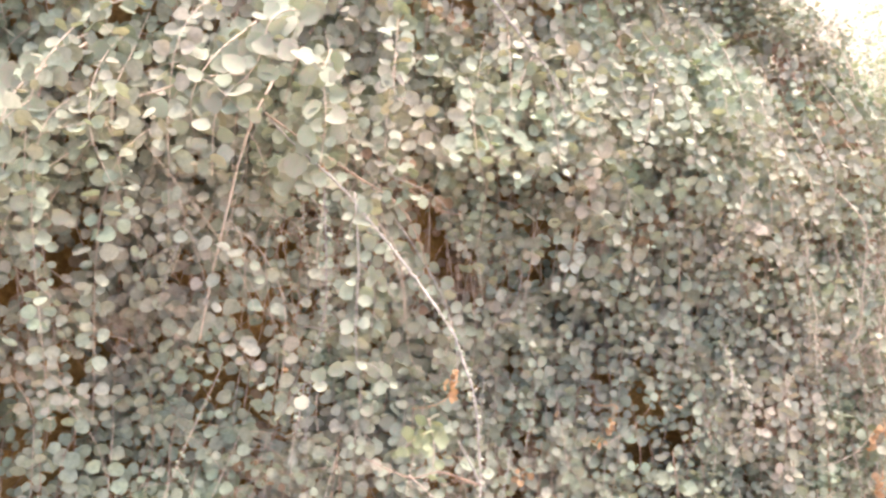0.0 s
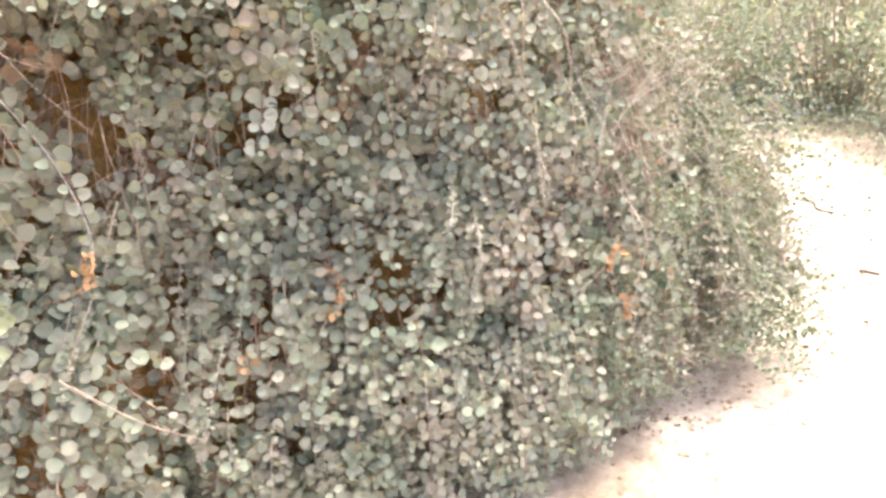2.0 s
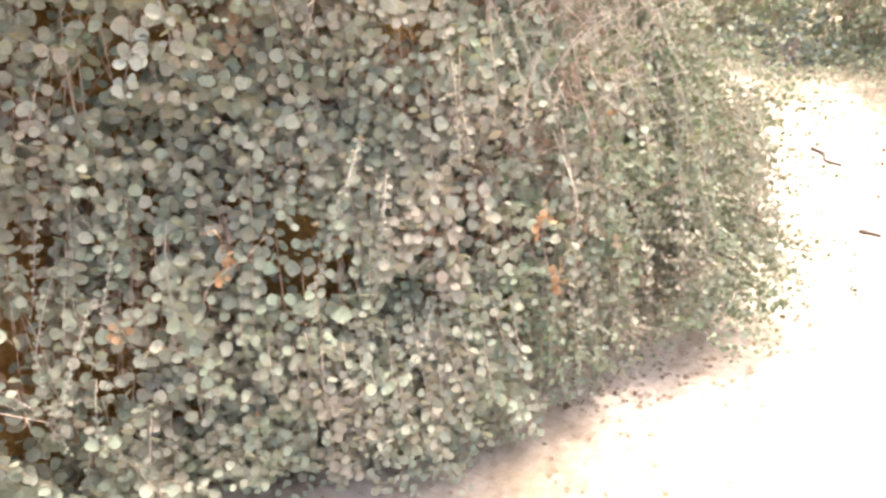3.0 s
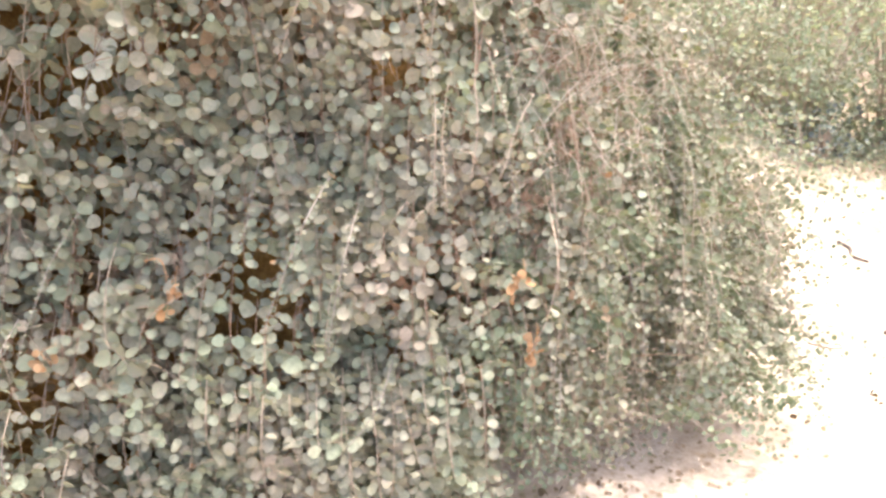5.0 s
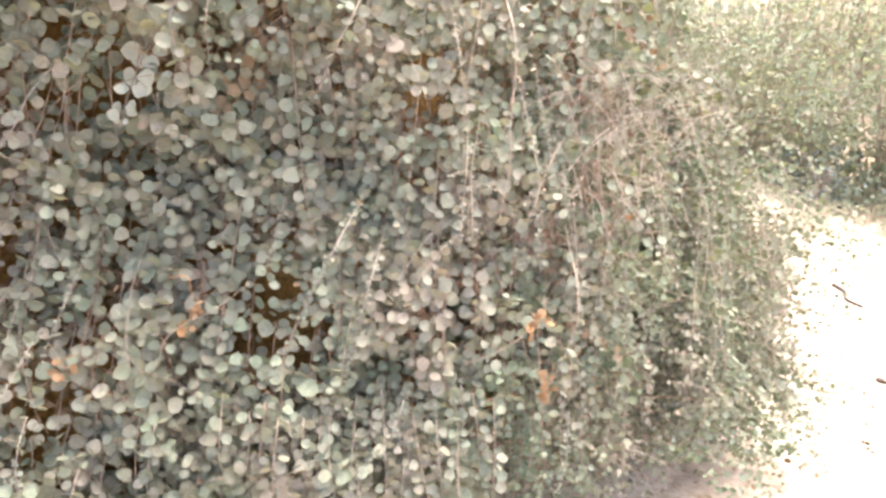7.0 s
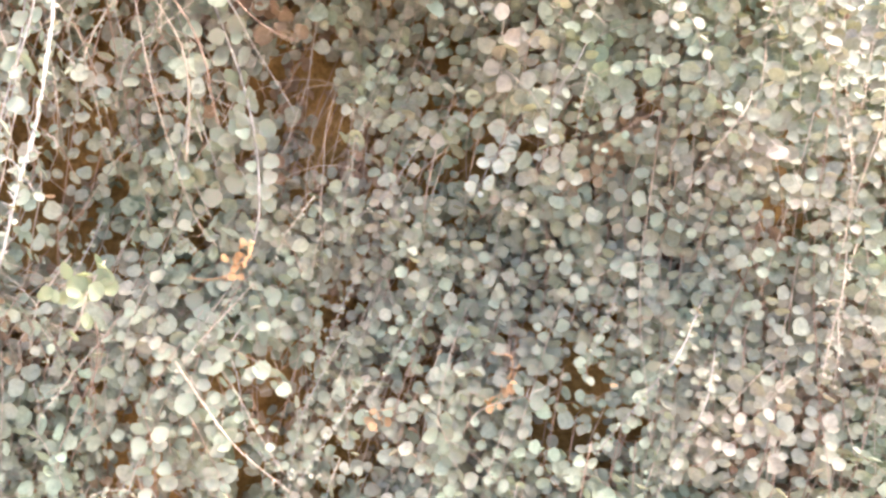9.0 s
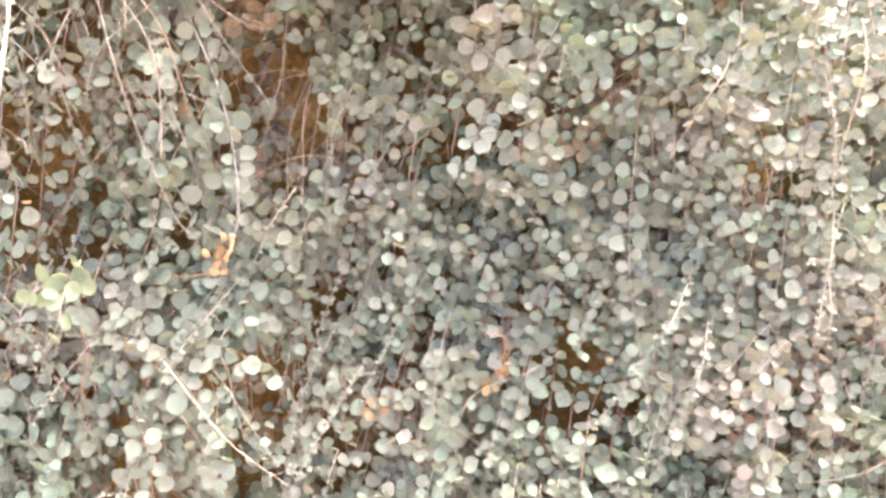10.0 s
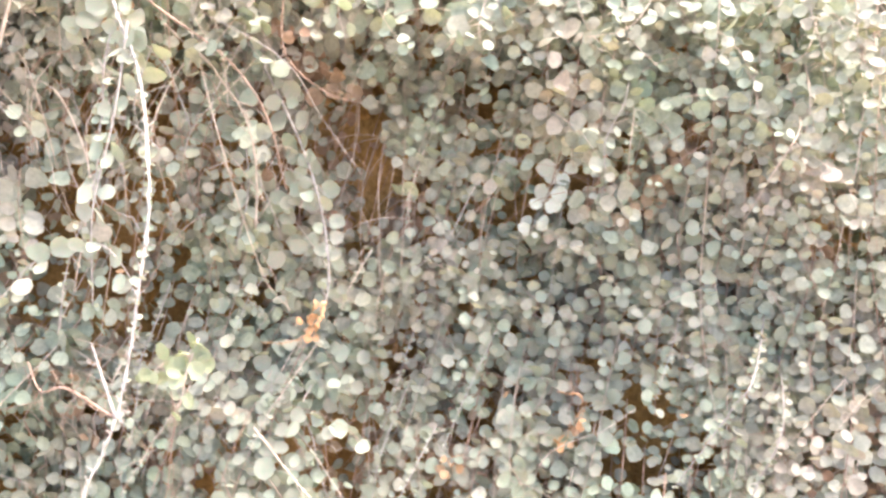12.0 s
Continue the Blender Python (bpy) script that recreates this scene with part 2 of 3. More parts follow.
# ---- ground, one sheet to the horizon ----
def ground():
    xs = np.concatenate([np.linspace(-60, -3, 20)[:-1], np.linspace(-3, 5.5, 150), np.linspace(5.5, 80, 24)[1:]])
    ys = np.concatenate([np.linspace(-40, -1.5, 14)[:-1], np.linspace(-1.5, 6, 130), np.linspace(6, 90, 40)[1:]])
    verts = [(x, y, ground_z(x, y)) for y in ys for x in xs]
    tagged(sheet("ground", verts, len(xs), len(ys), SAND), "pale dry sunlit sand with scattered plant litter", "ground", kind="structure")


ground()


def bank_top(x, y):
    """Height of the soil mound over which the shrub hangs."""
    h = (crest(x) - 0.16) * (1 - smooth(0.7, 1.35, x)) * smooth(-3.6, -1.9, x)
    back = y - (front(x, max(0.1, h)) + 0.25)
    return ground_z(x, y) - 0.05 + h * (1 - smooth(0.3, 2.6, back))


def earth_bank():
    """Brown soil mound: steep face, rounded top, long slope behind."""
    us = np.linspace(-3.6, 1.4, 120)
    verts, rows, face = [], 80, 44
    for u in us:
        h = (crest(u) - 0.16) * (1 - smooth(0.7, 1.35, u)) * smooth(-3.6, -1.9, u)
        back = 0.5 * smooth(0.6, 1.2, u)
        for j in range(rows):
            if j < face:
                z = -0.4 + (h + 0.4) * j / (face - 1)
                y = front(u, max(0.0, z)) + 0.22 + back
            else:
                y = front(u, max(0.0, h)) + 0.22 + back + 2.8 * (j - face + 1) / (rows - face)
                z = bank_top(u, y - back)
            n = noise.fractal(Vector((u * 5, y * 5, z * 5)), 1.0, 2.0, 4)
            verts.append((u, y + 0.05 * n, z + 0.03 * n))
    tagged(sheet("earth_bank", verts, rows, len(us), SOIL), "brown soil bank behind the hanging shrub", "bank", kind="structure")


earth_bank()

# ---- the weeping shrub ----
shrub = tagged(new("weeping_shrub"), "grey-green weeping shrub with round leaves draped over a bank", "shrub")
shrub.location = (0.3, 1.9, 0.0)
shrub_inv = Matrix.Translation((-0.3, -1.9, 0.0))

# bare patches through which the soil shows: place and reach
HOLES = [(-0.26, 1.02, 0.62, 0.04), (-0.16, 1.08, 0.66, 0.035), (-0.36, 0.98, 0.68, 0.04),
         (1.06, 1.60, 0.86, 0.06), (1.10, 1.66, 0.98, 0.055), (1.0, 1.52, 0.76, 0.045), (1.22, 1.74, 0.96, 0.05), (1.12, 1.6, 0.8, 0.04),
         (0.245, 1.50, 1.0, 0.035), (0.26, 1.53, 1.06, 0.03), (-0.13, 1.28, 1.08, 0.05), (-0.17, 1.2, 1.22, 0.05), (-0.045, 1.40, 1.02, 0.06), (-0.065, 1.40, 1.07, 0.045), (-0.075, 1.42, 1.13, 0.04), (-0.6, 1.0, 1.45, 0.05), (0.13, 1.45, 0.97, 0.04), (0.15, 1.42, 1.0, 0.035),
         (0.355, 1.47, 0.97, 0.032), (0.56, 1.47, 0.88, 0.035), (0.57, 1.47, 1.04, 0.03),
         (0.88, 1.45, 0.61, 0.03),
         (-0.36, 1.15, 0.92, 0.03), (-0.28, 1.08, 0.6, 0.04), (0.0, 1.25, 0.60, 0.05), (0.45, 1.42, 0.92, 0.03),
         (0.73, 1.55, 0.99, 0.04), (0.43, 1.38, 0.65, 0.018), (-0.2, 1.15, 1.15, 0.06),
         (0.32, 1.435, 0.65, 0.03), (0.31, 1.425, 0.46, 0.035), (0.2, 1.41, 0.3, 0.035), (0.557, 1.52, 0.87, 0.026), (0.19, 1.43, 0.69, 0.018),
         (0.96, 1.51, 0.61, 0.028), (0.185, 1.51, 1.01, 0.03), (-0.22, 1.245, 1.13, 0.035), (-0.387, 1.095, 0.945, 0.03), (-0.59, 0.975, 0.93, 0.02),
         (-0.03, 1.36, 1.03, 0.05), (-0.013, 1.35, 0.985, 0.05), (-0.05, 1.34, 0.945, 0.025), (-0.26, 1.16, 1.16, 0.06), (-0.2, 1.18, 1.14, 0.055), (-0.22, 1.17, 1.2, 0.05), (-0.156, 1.2, 1.025, 0.035),
         (0.25, 1.45, 1.06, 0.045), (0.245, 1.43, 1.02, 0.045), (0.235, 1.42, 0.975, 0.04), (0.2, 1.43, 0.965, 0.03), (0.128, 1.44, 0.986, 0.035), (0.224, 1.44, 1.24, 0.04),
         (0.574, 1.44, 0.905, 0.032), (0.573, 1.44, 0.875, 0.025), (0.335, 1.40, 0.67, 0.035), (0.306, 1.40, 0.458, 0.04), (0.198, 1.39, 0.309, 0.045), (0.197, 1.42, 0.708, 0.025),
         (0.868, 1.43, 0.646, 0.018), (0.444, 1.42, 0.583, 0.025), (0.168, 1.40, 0.601, 0.03), (0.125, 1.38, 0.501, 0.035), (-0.17, 1.2, 0.45, 0.05),
         (-0.125, 1.2, 1.195, 0.045), (-0.165, 1.2, 1.22, 0.04), (-0.33, 1.1, 1.14, 0.045), (-0.335, 1.1, 1.02, 0.045), (-0.6, 0.95, 0.98, 0.05), (-0.44, 1.02, 1.42, 0.05), (-0.40, 1.04, 1.41, 0.045),
         (0.453, 1.5, 0.85, 0.024), (0.594, 1.535, 0.92, 0.02), (-0.294, 1.135, 0.9, 0.025)]
random.seed(41)
for _ in range(70):
    hx, hz = -0.9 + 2.0 * random.random(), 0.12 + 1.1 * random.random()
    HOLES.append((hx, front(hx, hz) + 0.02, hz, 0.018 + 0.02 * random.random()))
HOLE_P = np.array([h[:3] for h in HOLES])
HOLE_R = np.array([h[3] for h in HOLES])


def in_hole(p):
    d = (HOLE_P - p) * (1.0, 0.4, 1.0) * (1.0 + 0.6 * noise.noise(Vector(p) * 30))
    return bool(((d ** 2).sum(1) < HOLE_R ** 2).any())


def strand_path(x, z, length, deep):
    """Points of a hanging shoot from (x, z) downwards; deep: how far inside the foliage it runs."""
    drift = 0.10 * math.tanh((x - 0.35) * 1.6) + rnd(-0.16, 0.16)
    phase, amp = rnd(0, 6.28), rnd(0.004, 0.02)
    pts, n = [], max(6, int(length / 0.03))
    for i in range(n + 1):
        s = length * i / n
        zz = z - s
        xx = x + drift * s * (1 + 0.6 * s) + amp * math.sin(phase + s * 11)
        lump = 0.12 * noise.noise(Vector((xx * 4.5, zz * 3.0, 7.0))) + 0.03 * noise.noise(Vector((xx * 11, zz * 8, 2.0)))
        yy = front(xx, zz) + deep + lump + 0.02 * math.sin(phase * 2 + s * 7)
        if i < 3:
            yy += (3 - i) * 0.018
        g = ground_z(xx, yy) + 0.02
        if zz < g:
            break
        pts.append((xx, yy, zz))
    return np.array(pts)


def leaves_on(pts, size, spacing, facing, put, skip_holes=True, scatter=0.5):
    """Round leaves in pairs, left and right along a shoot; put(matrix, size) takes each."""
    seg = np.diff(pts, axis=0)
    ln = np.linalg.norm(seg, axis=1)
    run = np.concatenate([[0], np.cumsum(ln)])
    s = 0.008
    while s < run[-1]:
        i = max(0, min(len(seg) - 1, int(np.searchsorted(run, s) - 1)))
        p = pts[i] + seg[i] * ((s - run[i]) / (ln[i] + 1e-9))
        if not (skip_holes and in_hole(p)):
            tip = 0.66 + 0.34 * math.sin(math.pi * min(1.0, 0.25 + 0.75 * s / run[-1]))
            droop, yaw = rnd(-0.6, 0.25), rnd(-0.5, 0.5)
            for side in (-1, 1):
                if random.random() < 0.08:
                    continue
                k = size * tip * rnd(0.68, 1.18)
                n = [c + random.gauss(0, q * scatter) for c, q in zip(facing, (1.0, 1.0, 0.75))]
                a = (side * rnd(0.45, 1.0), side * yaw - 0.1, droop + rnd(-0.5, 0.5))
                q = p + seg[i] * (rnd(-0.5, 0.5) * spacing / (ln[i] + 1e-9))
                put(leaf_matrix([c + d * k * 0.2 for c, d in zip(q, a)], a, n), k)
        s += 1.9 * spacing * rnd(0.7, 1.3)


def side_shoots(pts, count, reach):
    """Short shoots that leave a hanging shoot to both sides, then droop."""
    made = []
    for _ in range(count):
        i = random.randrange(1, max(2, len(pts) - 2))
        p, side = np.array(pts[i]), random.choice((-1, 1))
        d = np.array((side * rnd(0.3, 1.0), rnd(-0.45, 0.25), rnd(-0.5, 0.25)))
        d /= np.linalg.norm(d)
        length, n, out = reach * rnd(0.5, 1.2), 7, [p.copy()]
        for k in range(n):
            d = d + np.array((0, 0.02, -0.17)) + np.random.normal(0, 0.07, 3)
            d /= np.linalg.norm(d)
            p = p + d * length / n
            if p[2] < ground_z(p[0], p[1]) + 0.015:
                break
            out.append(p.copy())
        if len(out) > 3:
            made.append(np.array(out))
    return made


BLADES = {}


def leaf_object(branch, m, size, mat, name="leaf"):
    """One leaf as an object of its own; all of a kind share one blade."""
    key = mat.name, random.randrange(len(LEAF_KINDS))
    if key not in BLADES:
        me = bpy.data.meshes.new("leaf")
        me.from_pydata([tuple(v) for v in LEAF_KINDS[key[1]]], [], LEAF_F)
        me.materials.append(mat)
        me.polygons.foreach_set("use_smooth", [True] * len(me.polygons))
        BLADES[key] = me
    ob = new(name, BLADES[key])
    ob.parent = branch
    if branch == shrub:
        ob.matrix_parent_inverse = shrub_inv
    ob.matrix_basis = Matrix([[*m[i]] for i in range(3)] + [[0, 0, 0, 1]]) @ Matrix.Scale(size, 4)


def facing_at(x, z):
    turn = 0.2 if x < 0 else -0.05
    low = smooth(0.95, 0.45, z) if z > 0.45 else 1.0
    return (turn, -1.0 + 0.1 * low, 0.2 + 0.04 * low)


def hanging_branch(pts, size, mat, stem_mat=STEM, r=0.0008, spacing=0.0155, facing=None, label="", holes=True,
                   scatter=0.5, shoots=0, reach=0.2, single=False):
    """A hanging shoot with its side shoots, and the leaves on them."""
    runs = [np.asarray(pts, float)] + side_shoots(pts, shoots, reach)
    stem, leaves = Mesh(), Mesh()
    for k, run in enumerate(runs):
        f = r if k == 0 else r * 0.7
        stem.tube(run, f * 1.3, f * 0.6, 4)
    ob = stem.build("hanging_branch", stem_mat, shrub, label)
    ob.matrix_parent_inverse = shrub_inv
    put = (lambda m, k: leaf_object(ob, m, k, mat)) if single else leaves.leaf
    for run in runs:
        mid = run[len(run) // 2]
        leaves_on(run, size, spacing, facing or facing_at(mid[0], mid[2]), put, holes, scatter)
    if leaves.leaves:
        tagged(leaves.build("foliage", mat, ob), kind="stuff")
    return ob


def curve_through(points, per=6):
    """A smooth run through a few places."""
    p = [np.array(q, float) for q in points]
    p = [2 * p[0] - p[1]] + p + [2 * p[-1] - p[-2]]
    out = []
    for i in range(1, len(p) - 2):
        for k in range(per):
            s = k / per
            out.append(0.5 * (2 * p[i] + (p[i + 1] - p[i - 1]) * s + (2 * p[i - 1] - 5 * p[i] + 4 * p[i + 1] - p[i + 2]) * s * s
                              + (3 * p[i] - p[i - 1] - 3 * p[i + 1] + p[i + 2]) * s ** 3))
    out.append(p[-2])
    return np.array(out)


def sized(x):
    return float(np.interp(x, (-0.5, -0.1, 0.2, 0.7, 1.05, 1.6), (0.024, 0.0265, 0.027, 0.0245, 0.020, 0.016)))


random.seed(11), np.random.seed(11)
made = singles = 0
while made < 1300:
    x = rnd(-1.5, 1.95) if random.random() < 0.8 else rnd(1.0, 1.8)
    if x > 1.6 and random.random() < (x - 1.6) * 1.8:
        continue
    top = crest(x)
    z = 0.12 + (top - 0.12) * random.random() ** 0.8
    if noise.noise(Vector((x * 5.5, z * 2.2, 11))) < -0.2 and random.random() < 0.25:   # thin places between the falls of shoots
        continue
    length = rnd(0.22, 0.6) * (0.75 if x > 1.1 else 1.0)
    if z - length < 0.0:
        length = max(0.12, z - (0.03 if x > 0.5 else rnd(0.06, 0.16)))
    if x > 0.85 and z - length < 0.3:
        length = z - (rnd(0.28, 0.5) if random.random() < 0.9 else rnd(0.18, 0.28))
    if length < 0.1:
        continue
    deep = abs(np.random.normal(0.02, 0.07))
    if x > 0.7 and random.random() < 0.45:
        deep = rnd(0.1, 0.34)
    pts = strand_path(x, z, length, deep)
    if len(pts) < 5:
        continue
    m = LEAF_DARK if random.random() < 0.8 * smooth(0.85, 1.2, x) else LEAF
    if deep > 0.09 and x < 1.0 and random.random() < 0.6:   # the inside holds dead brown leaves
        m = LEAF_DRY
    s = random.random()
    near = m == LEAF and deep < 0.03 and -0.2 < x < 0.5 and 0.7 < z < 1.15 and singles < 26   # leaves that can be picked apart
    singles += near
    hanging_branch(pts, sized(x) * rnd(0.82, 1.2), m, STEM if s < 0.5 else STEM_RED, shoots=random.choice((1, 2, 3, 3)), reach=0.2 if x < 1.1 else 0.15, single=near)
    made += 1

# inner shoots that close the thin end of the shrub
made = 0
while made < 130:
    x, z = rnd(0.75, 1.55), rnd(0.5, 1.2)
    if z > crest(x) - 0.05:
        continue
    pts = strand_path(x, z, min(rnd(0.2, 0.45), z - 0.3), rnd(0.12, 0.4))
    if len(pts) < 5:
        continue
    hanging_branch(pts, sized(x), random.choice((LEAF, LEAF_DARK)), STEM, shoots=3, reach=0.18)
    made += 1

# shoots over the top of the mound, running forward and over its edge
made = 0
while made < 380:
    x, run = (rnd(-2.6, 1.5), []) if made < 220 else (rnd(-1.6, 1.2), [])
    h = crest(x)
    y0 = front(x, h) + 0.1 + 1.5 * random.random() ** 1.6 if made < 220 else front(x, h) + rnd(0.12, 0.5)
    side, length = rnd(-0.3, 0.3), rnd(0.4, 0.8)
    for k in range(14):
        y = y0 - length * k / 13
        xx = x + side * k / 13
        z = max(bank_top(xx, y), crest(xx) * (1 - smooth(0.25, 2.6, y - front(xx, h))) - 0.12) + 0.05 + 0.12 * math.sin(math.pi * k / 13)
        if y < front(xx, min(z, crest(xx))) - 0.02:
            break
        run.append((xx, y, z))
    if len(run) < 5:
        continue
    hanging_branch(np.array(run), sized(x), LEAF, STEM, facing=(0.0, -0.5, 0.8), holes=False, shoots=4, reach=0.25)
    made += 1

# loose sprigs that reach out over the sand at the open end
for _ in range(80):
    x0, z0 = rnd(1.45, 1.78), rnd(0.14, 0.78)
    p = np.array((x0, front(x0, z0) + rnd(0.0, 0.15), z0))
    d = np.array((rnd(0.5, 1.0), rnd(-0.5, 0.2), rnd(-0.2, 0.6)))
    run, length = [p.copy()], rnd(0.16, 0.34)
    for k in range(9):
        d = d / np.linalg.norm(d) + np.array((0, 0, -0.14))
        p = p + d / np.linalg.norm(d) * length / 9
        if p[2] < ground_z(p[0], p[1]) + 0.01:
            break
        run.append(p.copy())
    if len(run) > 4:
        hanging_branch(np.array(run), 0.0165, LEAF_DARK, STEM, facing=(0.2, -0.6, 0.5), holes=False, spacing=0.02, scatter=0.7)


# low trailing shoots that spread over the sand from the foot of the open end
for _ in range(60):
    x0, z0 = rnd(1.25, 1.66), rnd(0.22, 0.5)
    p = np.array((x0, front(x0, z0) + rnd(-0.04, 0.12), z0))
    d = np.array((rnd(0.4, 1.0), rnd(-0.35, 0.05), rnd(-0.5, 0.1)))
    run, length = [p.copy()], rnd(0.16, 0.36)
    for k in range(10):
        d = d / np.linalg.norm(d) + np.array((0, 0, -0.10))
        p = p + d / np.linalg.norm(d) * length / 10
        if p[2] < ground_z(p[0], p[1]) + 0.02:
            break
        run.append(p.copy())
    if len(run) > 4:
        hanging_branch(np.array(run), rnd(0.014, 0.019), random.choice((LEAF_DARK, LEAF_DARK, LEAF)), STEM, facing=(0.1, -0.7, 0.5), holes=False, spacing=0.012, scatter=0.6, shoots=2, reach=0.1)

# sparse hem of small-leaved shoots, hanging clear of the sand
made = 0
while made < 70:
    x, z = rnd(0.9, 1.72), rnd(0.38, 0.65)
    if noise.noise(Vector((x * 6, 0, 4))) < -0.1 and random.random() < 0.7:
        continue
    end = rnd(0.16, 0.32) if random.random() < 0.85 else rnd(0.06, 0.16)
    pts = strand_path(x, z, z - end, rnd(-0.06, 0.12))
    if len(pts) < 5:
        continue
    hanging_branch(pts, rnd(0.014, 0.02), LEAF_DARK if random.random() < 0.6 else LEAF, STEM, spacing=0.02, holes=False, shoots=random.choice((0, 1, 2)), reach=0.1, scatter=0.6)
    made += 1

# thin trailing ends under the open end, farther in
for _ in range(120):
    x, z = rnd(0.98, 1.78), rnd(0.26, 0.42)
    pts = strand_path(x, z, z - rnd(0.08, 0.22), rnd(-0.02, 0.3))
    if len(pts) > 4:
        hanging_branch(pts, rnd(0.013, 0.019), random.choice((LEAF_DARK, LEAF)), STEM, spacing=0.014, holes=False, shoots=random.choice((1, 2, 3)), reach=0.1, scatter=0.7)

# last low sprays that touch the sand under the open end
for _ in range(90):
    x, z = rnd(0.9, 1.62), rnd(0.15, 0.27)
    pts = strand_path(x, z, z, rnd(0.02, 0.32))
    if len(pts) > 4:
        hanging_branch(pts, rnd(0.013, 0.018), random.choice((LEAF_DARK, LEAF, LEAF)), STEM, spacing=0.016, facing=(0.1, -0.6, 0.6), holes=False, shoots=random.choice((0, 1, 2)), reach=0.09, scatter=0.7)

# fuller hem along the middle of the shrub, down to the sand
for _ in range(80):
    x, z = rnd(0.1, 0.88), rnd(0.25, 0.5)
    end = rnd(0.08, 0.2) if x < 0.45 else rnd(0.0, 0.08)
    pts = strand_path(x, z, z - end, -rnd(0.0, 0.10))
    if len(pts) > 4:
        hanging_branch(pts, rnd(0.019, 0.025), LEAF, STEM, shoots=random.choice((1, 2, 3)), reach=0.13)

# a ledge of shoots that arch forward over the face and catch the light from above
LEDGE_X = (-0.95, -0.42, -0.25, -0.05, 0.16, 0.32, 0.5, 0.8)
LEDGE_Y = (0.60, 0.93, 1.05, 1.09, 1.20, 1.37, 1.46, 1.56)
for k in range(75):
    x = rnd(0.05, 0.7) if k < 42 else rnd(-0.9, 0.05)
    y = float(np.interp(x, LEDGE_X, LEDGE_Y)) + rnd(-0.03, 0.16)
    low = rnd(1.27, 1.38) + (rnd(-0.08, 0.1) if x < 0 else 0.0)
    drop = rnd(0.02, 0.08) if x > -0.22 else rnd(0.05, 0.4)
    lean = rnd(-0.12, 0.12)
    run = curve_through([(x - lean, y + rnd(0.3, 0.5), low + rnd(0.12, 0.22)), (x - 0.4 * lean, y + 0.14, low + 0.10), (x, y, low),
                         (x + 0.5 * lean, y - 0.015, low - drop)], 5)
    hanging_branch(run, sized(x) * rnd(0.9, 1.15), LEAF, STEM, spacing=0.0145, facing=(0.0, -0.8, 0.5), holes=False, scatter=0.6,
                   shoots=random.choice((2, 3)), reach=0.12)

# ---- particular shoots and twigs of the shrub ----
random.seed(23), np.random.seed(23)


def twig(points, r, mat, label="", name="twig", spurs=0, spur=0.03, knobs=0.0):
    """A bare woody shoot with short spurs, one mesh."""
    run = curve_through(points)
    if knobs > 0.3:
        run[1:-1] += np.random.normal(0, r * 0.18, (len(run) - 2, 3))
    me = Mesh()
    me.tube(run, r, r * 0.55, 6, knobs)
    for _ in range(spurs):
        i = random.randrange(1, len(run) - 1)
        d = np.random.normal(0, 1, 3) * (1, 0.6, 1)
        d /= np.linalg.norm(d)
        q = run[i] + d * spur * rnd(0.3, 1.0)
        mid = (run[i] + q) / 2 + np.array((0, 0, -0.1 * spur))
        me.tube([run[i], mid, q], r * 0.45, r * 0.2, 4)
    ob = me.build(name, mat, shrub, label)
    ob.matrix_parent_inverse = shrub_inv
    return ob


# the bleached whip that hangs free before the shrub, forked near its foot
WHIP = [(-0.42, 1.25, 1.42), (-0.30, 1.10, 1.33), (-0.19, 0.996, 1.262), (-0.161, 0.976, 1.237), (-0.131, 0.956, 1.207), (-0.088, 0.915, 1.169),
        (-0.05, 0.874, 1.134), (-0.009, 0.826, 1.091), (0.007, 0.8, 1.057), (0.017, 0.782, 1.037), (0.024, 0.764, 1.004),
        (0.027, 0.75, 0.969), (0.03, 0.729, 0.929), (0.026, 0.715, 0.9), (0.025, 0.697, 0.875), (0.03, 0.70, 0.83), (0.02, 0.72, 0.76)]
twig(WHIP, 0.0019, STEM_WHITE, "bleached leafless hanging stem", "bare_stem", spurs=110, spur=0.010, knobs=0.9)
hanging_branch(curve_through(WHIP[3:]), 0.0065, LEAF, STEM_WHITE, 0.0010, 0.0075, None, "", False, 0.9, 0)
twig([(0.03, 0.729, 0.929), (-0.02, 0.73, 0.945), (-0.06, 0.74, 0.93), (-0.12, 0.78, 0.93)], 0.0010, STEM_RED, "", "twig", 8, 0.03)
twig([(0.03, 0.729, 0.929), (0.012, 0.735, 0.965), (0.0, 0.74, 0.985)], 0.0014, STEM_WHITE, "", "twig", 2, 0.02)
hanging_branch(curve_through(WHIP[:5]), 0.028, LEAF, STEM_WHITE, 0.0012, 0.014, None, "", False, 0.5, 3, 0.14, True)
hanging_branch(curve_through([(-0.16, 0.98, 1.25), (-0.15, 0.94, 1.15), (-0.15, 0.90, 1.05), (-0.14, 0.88, 0.95)]), 0.024, LEAF, STEM_WHITE, 0.0012, 0.014, None, "", False, 0.5, 3, 0.12, True)

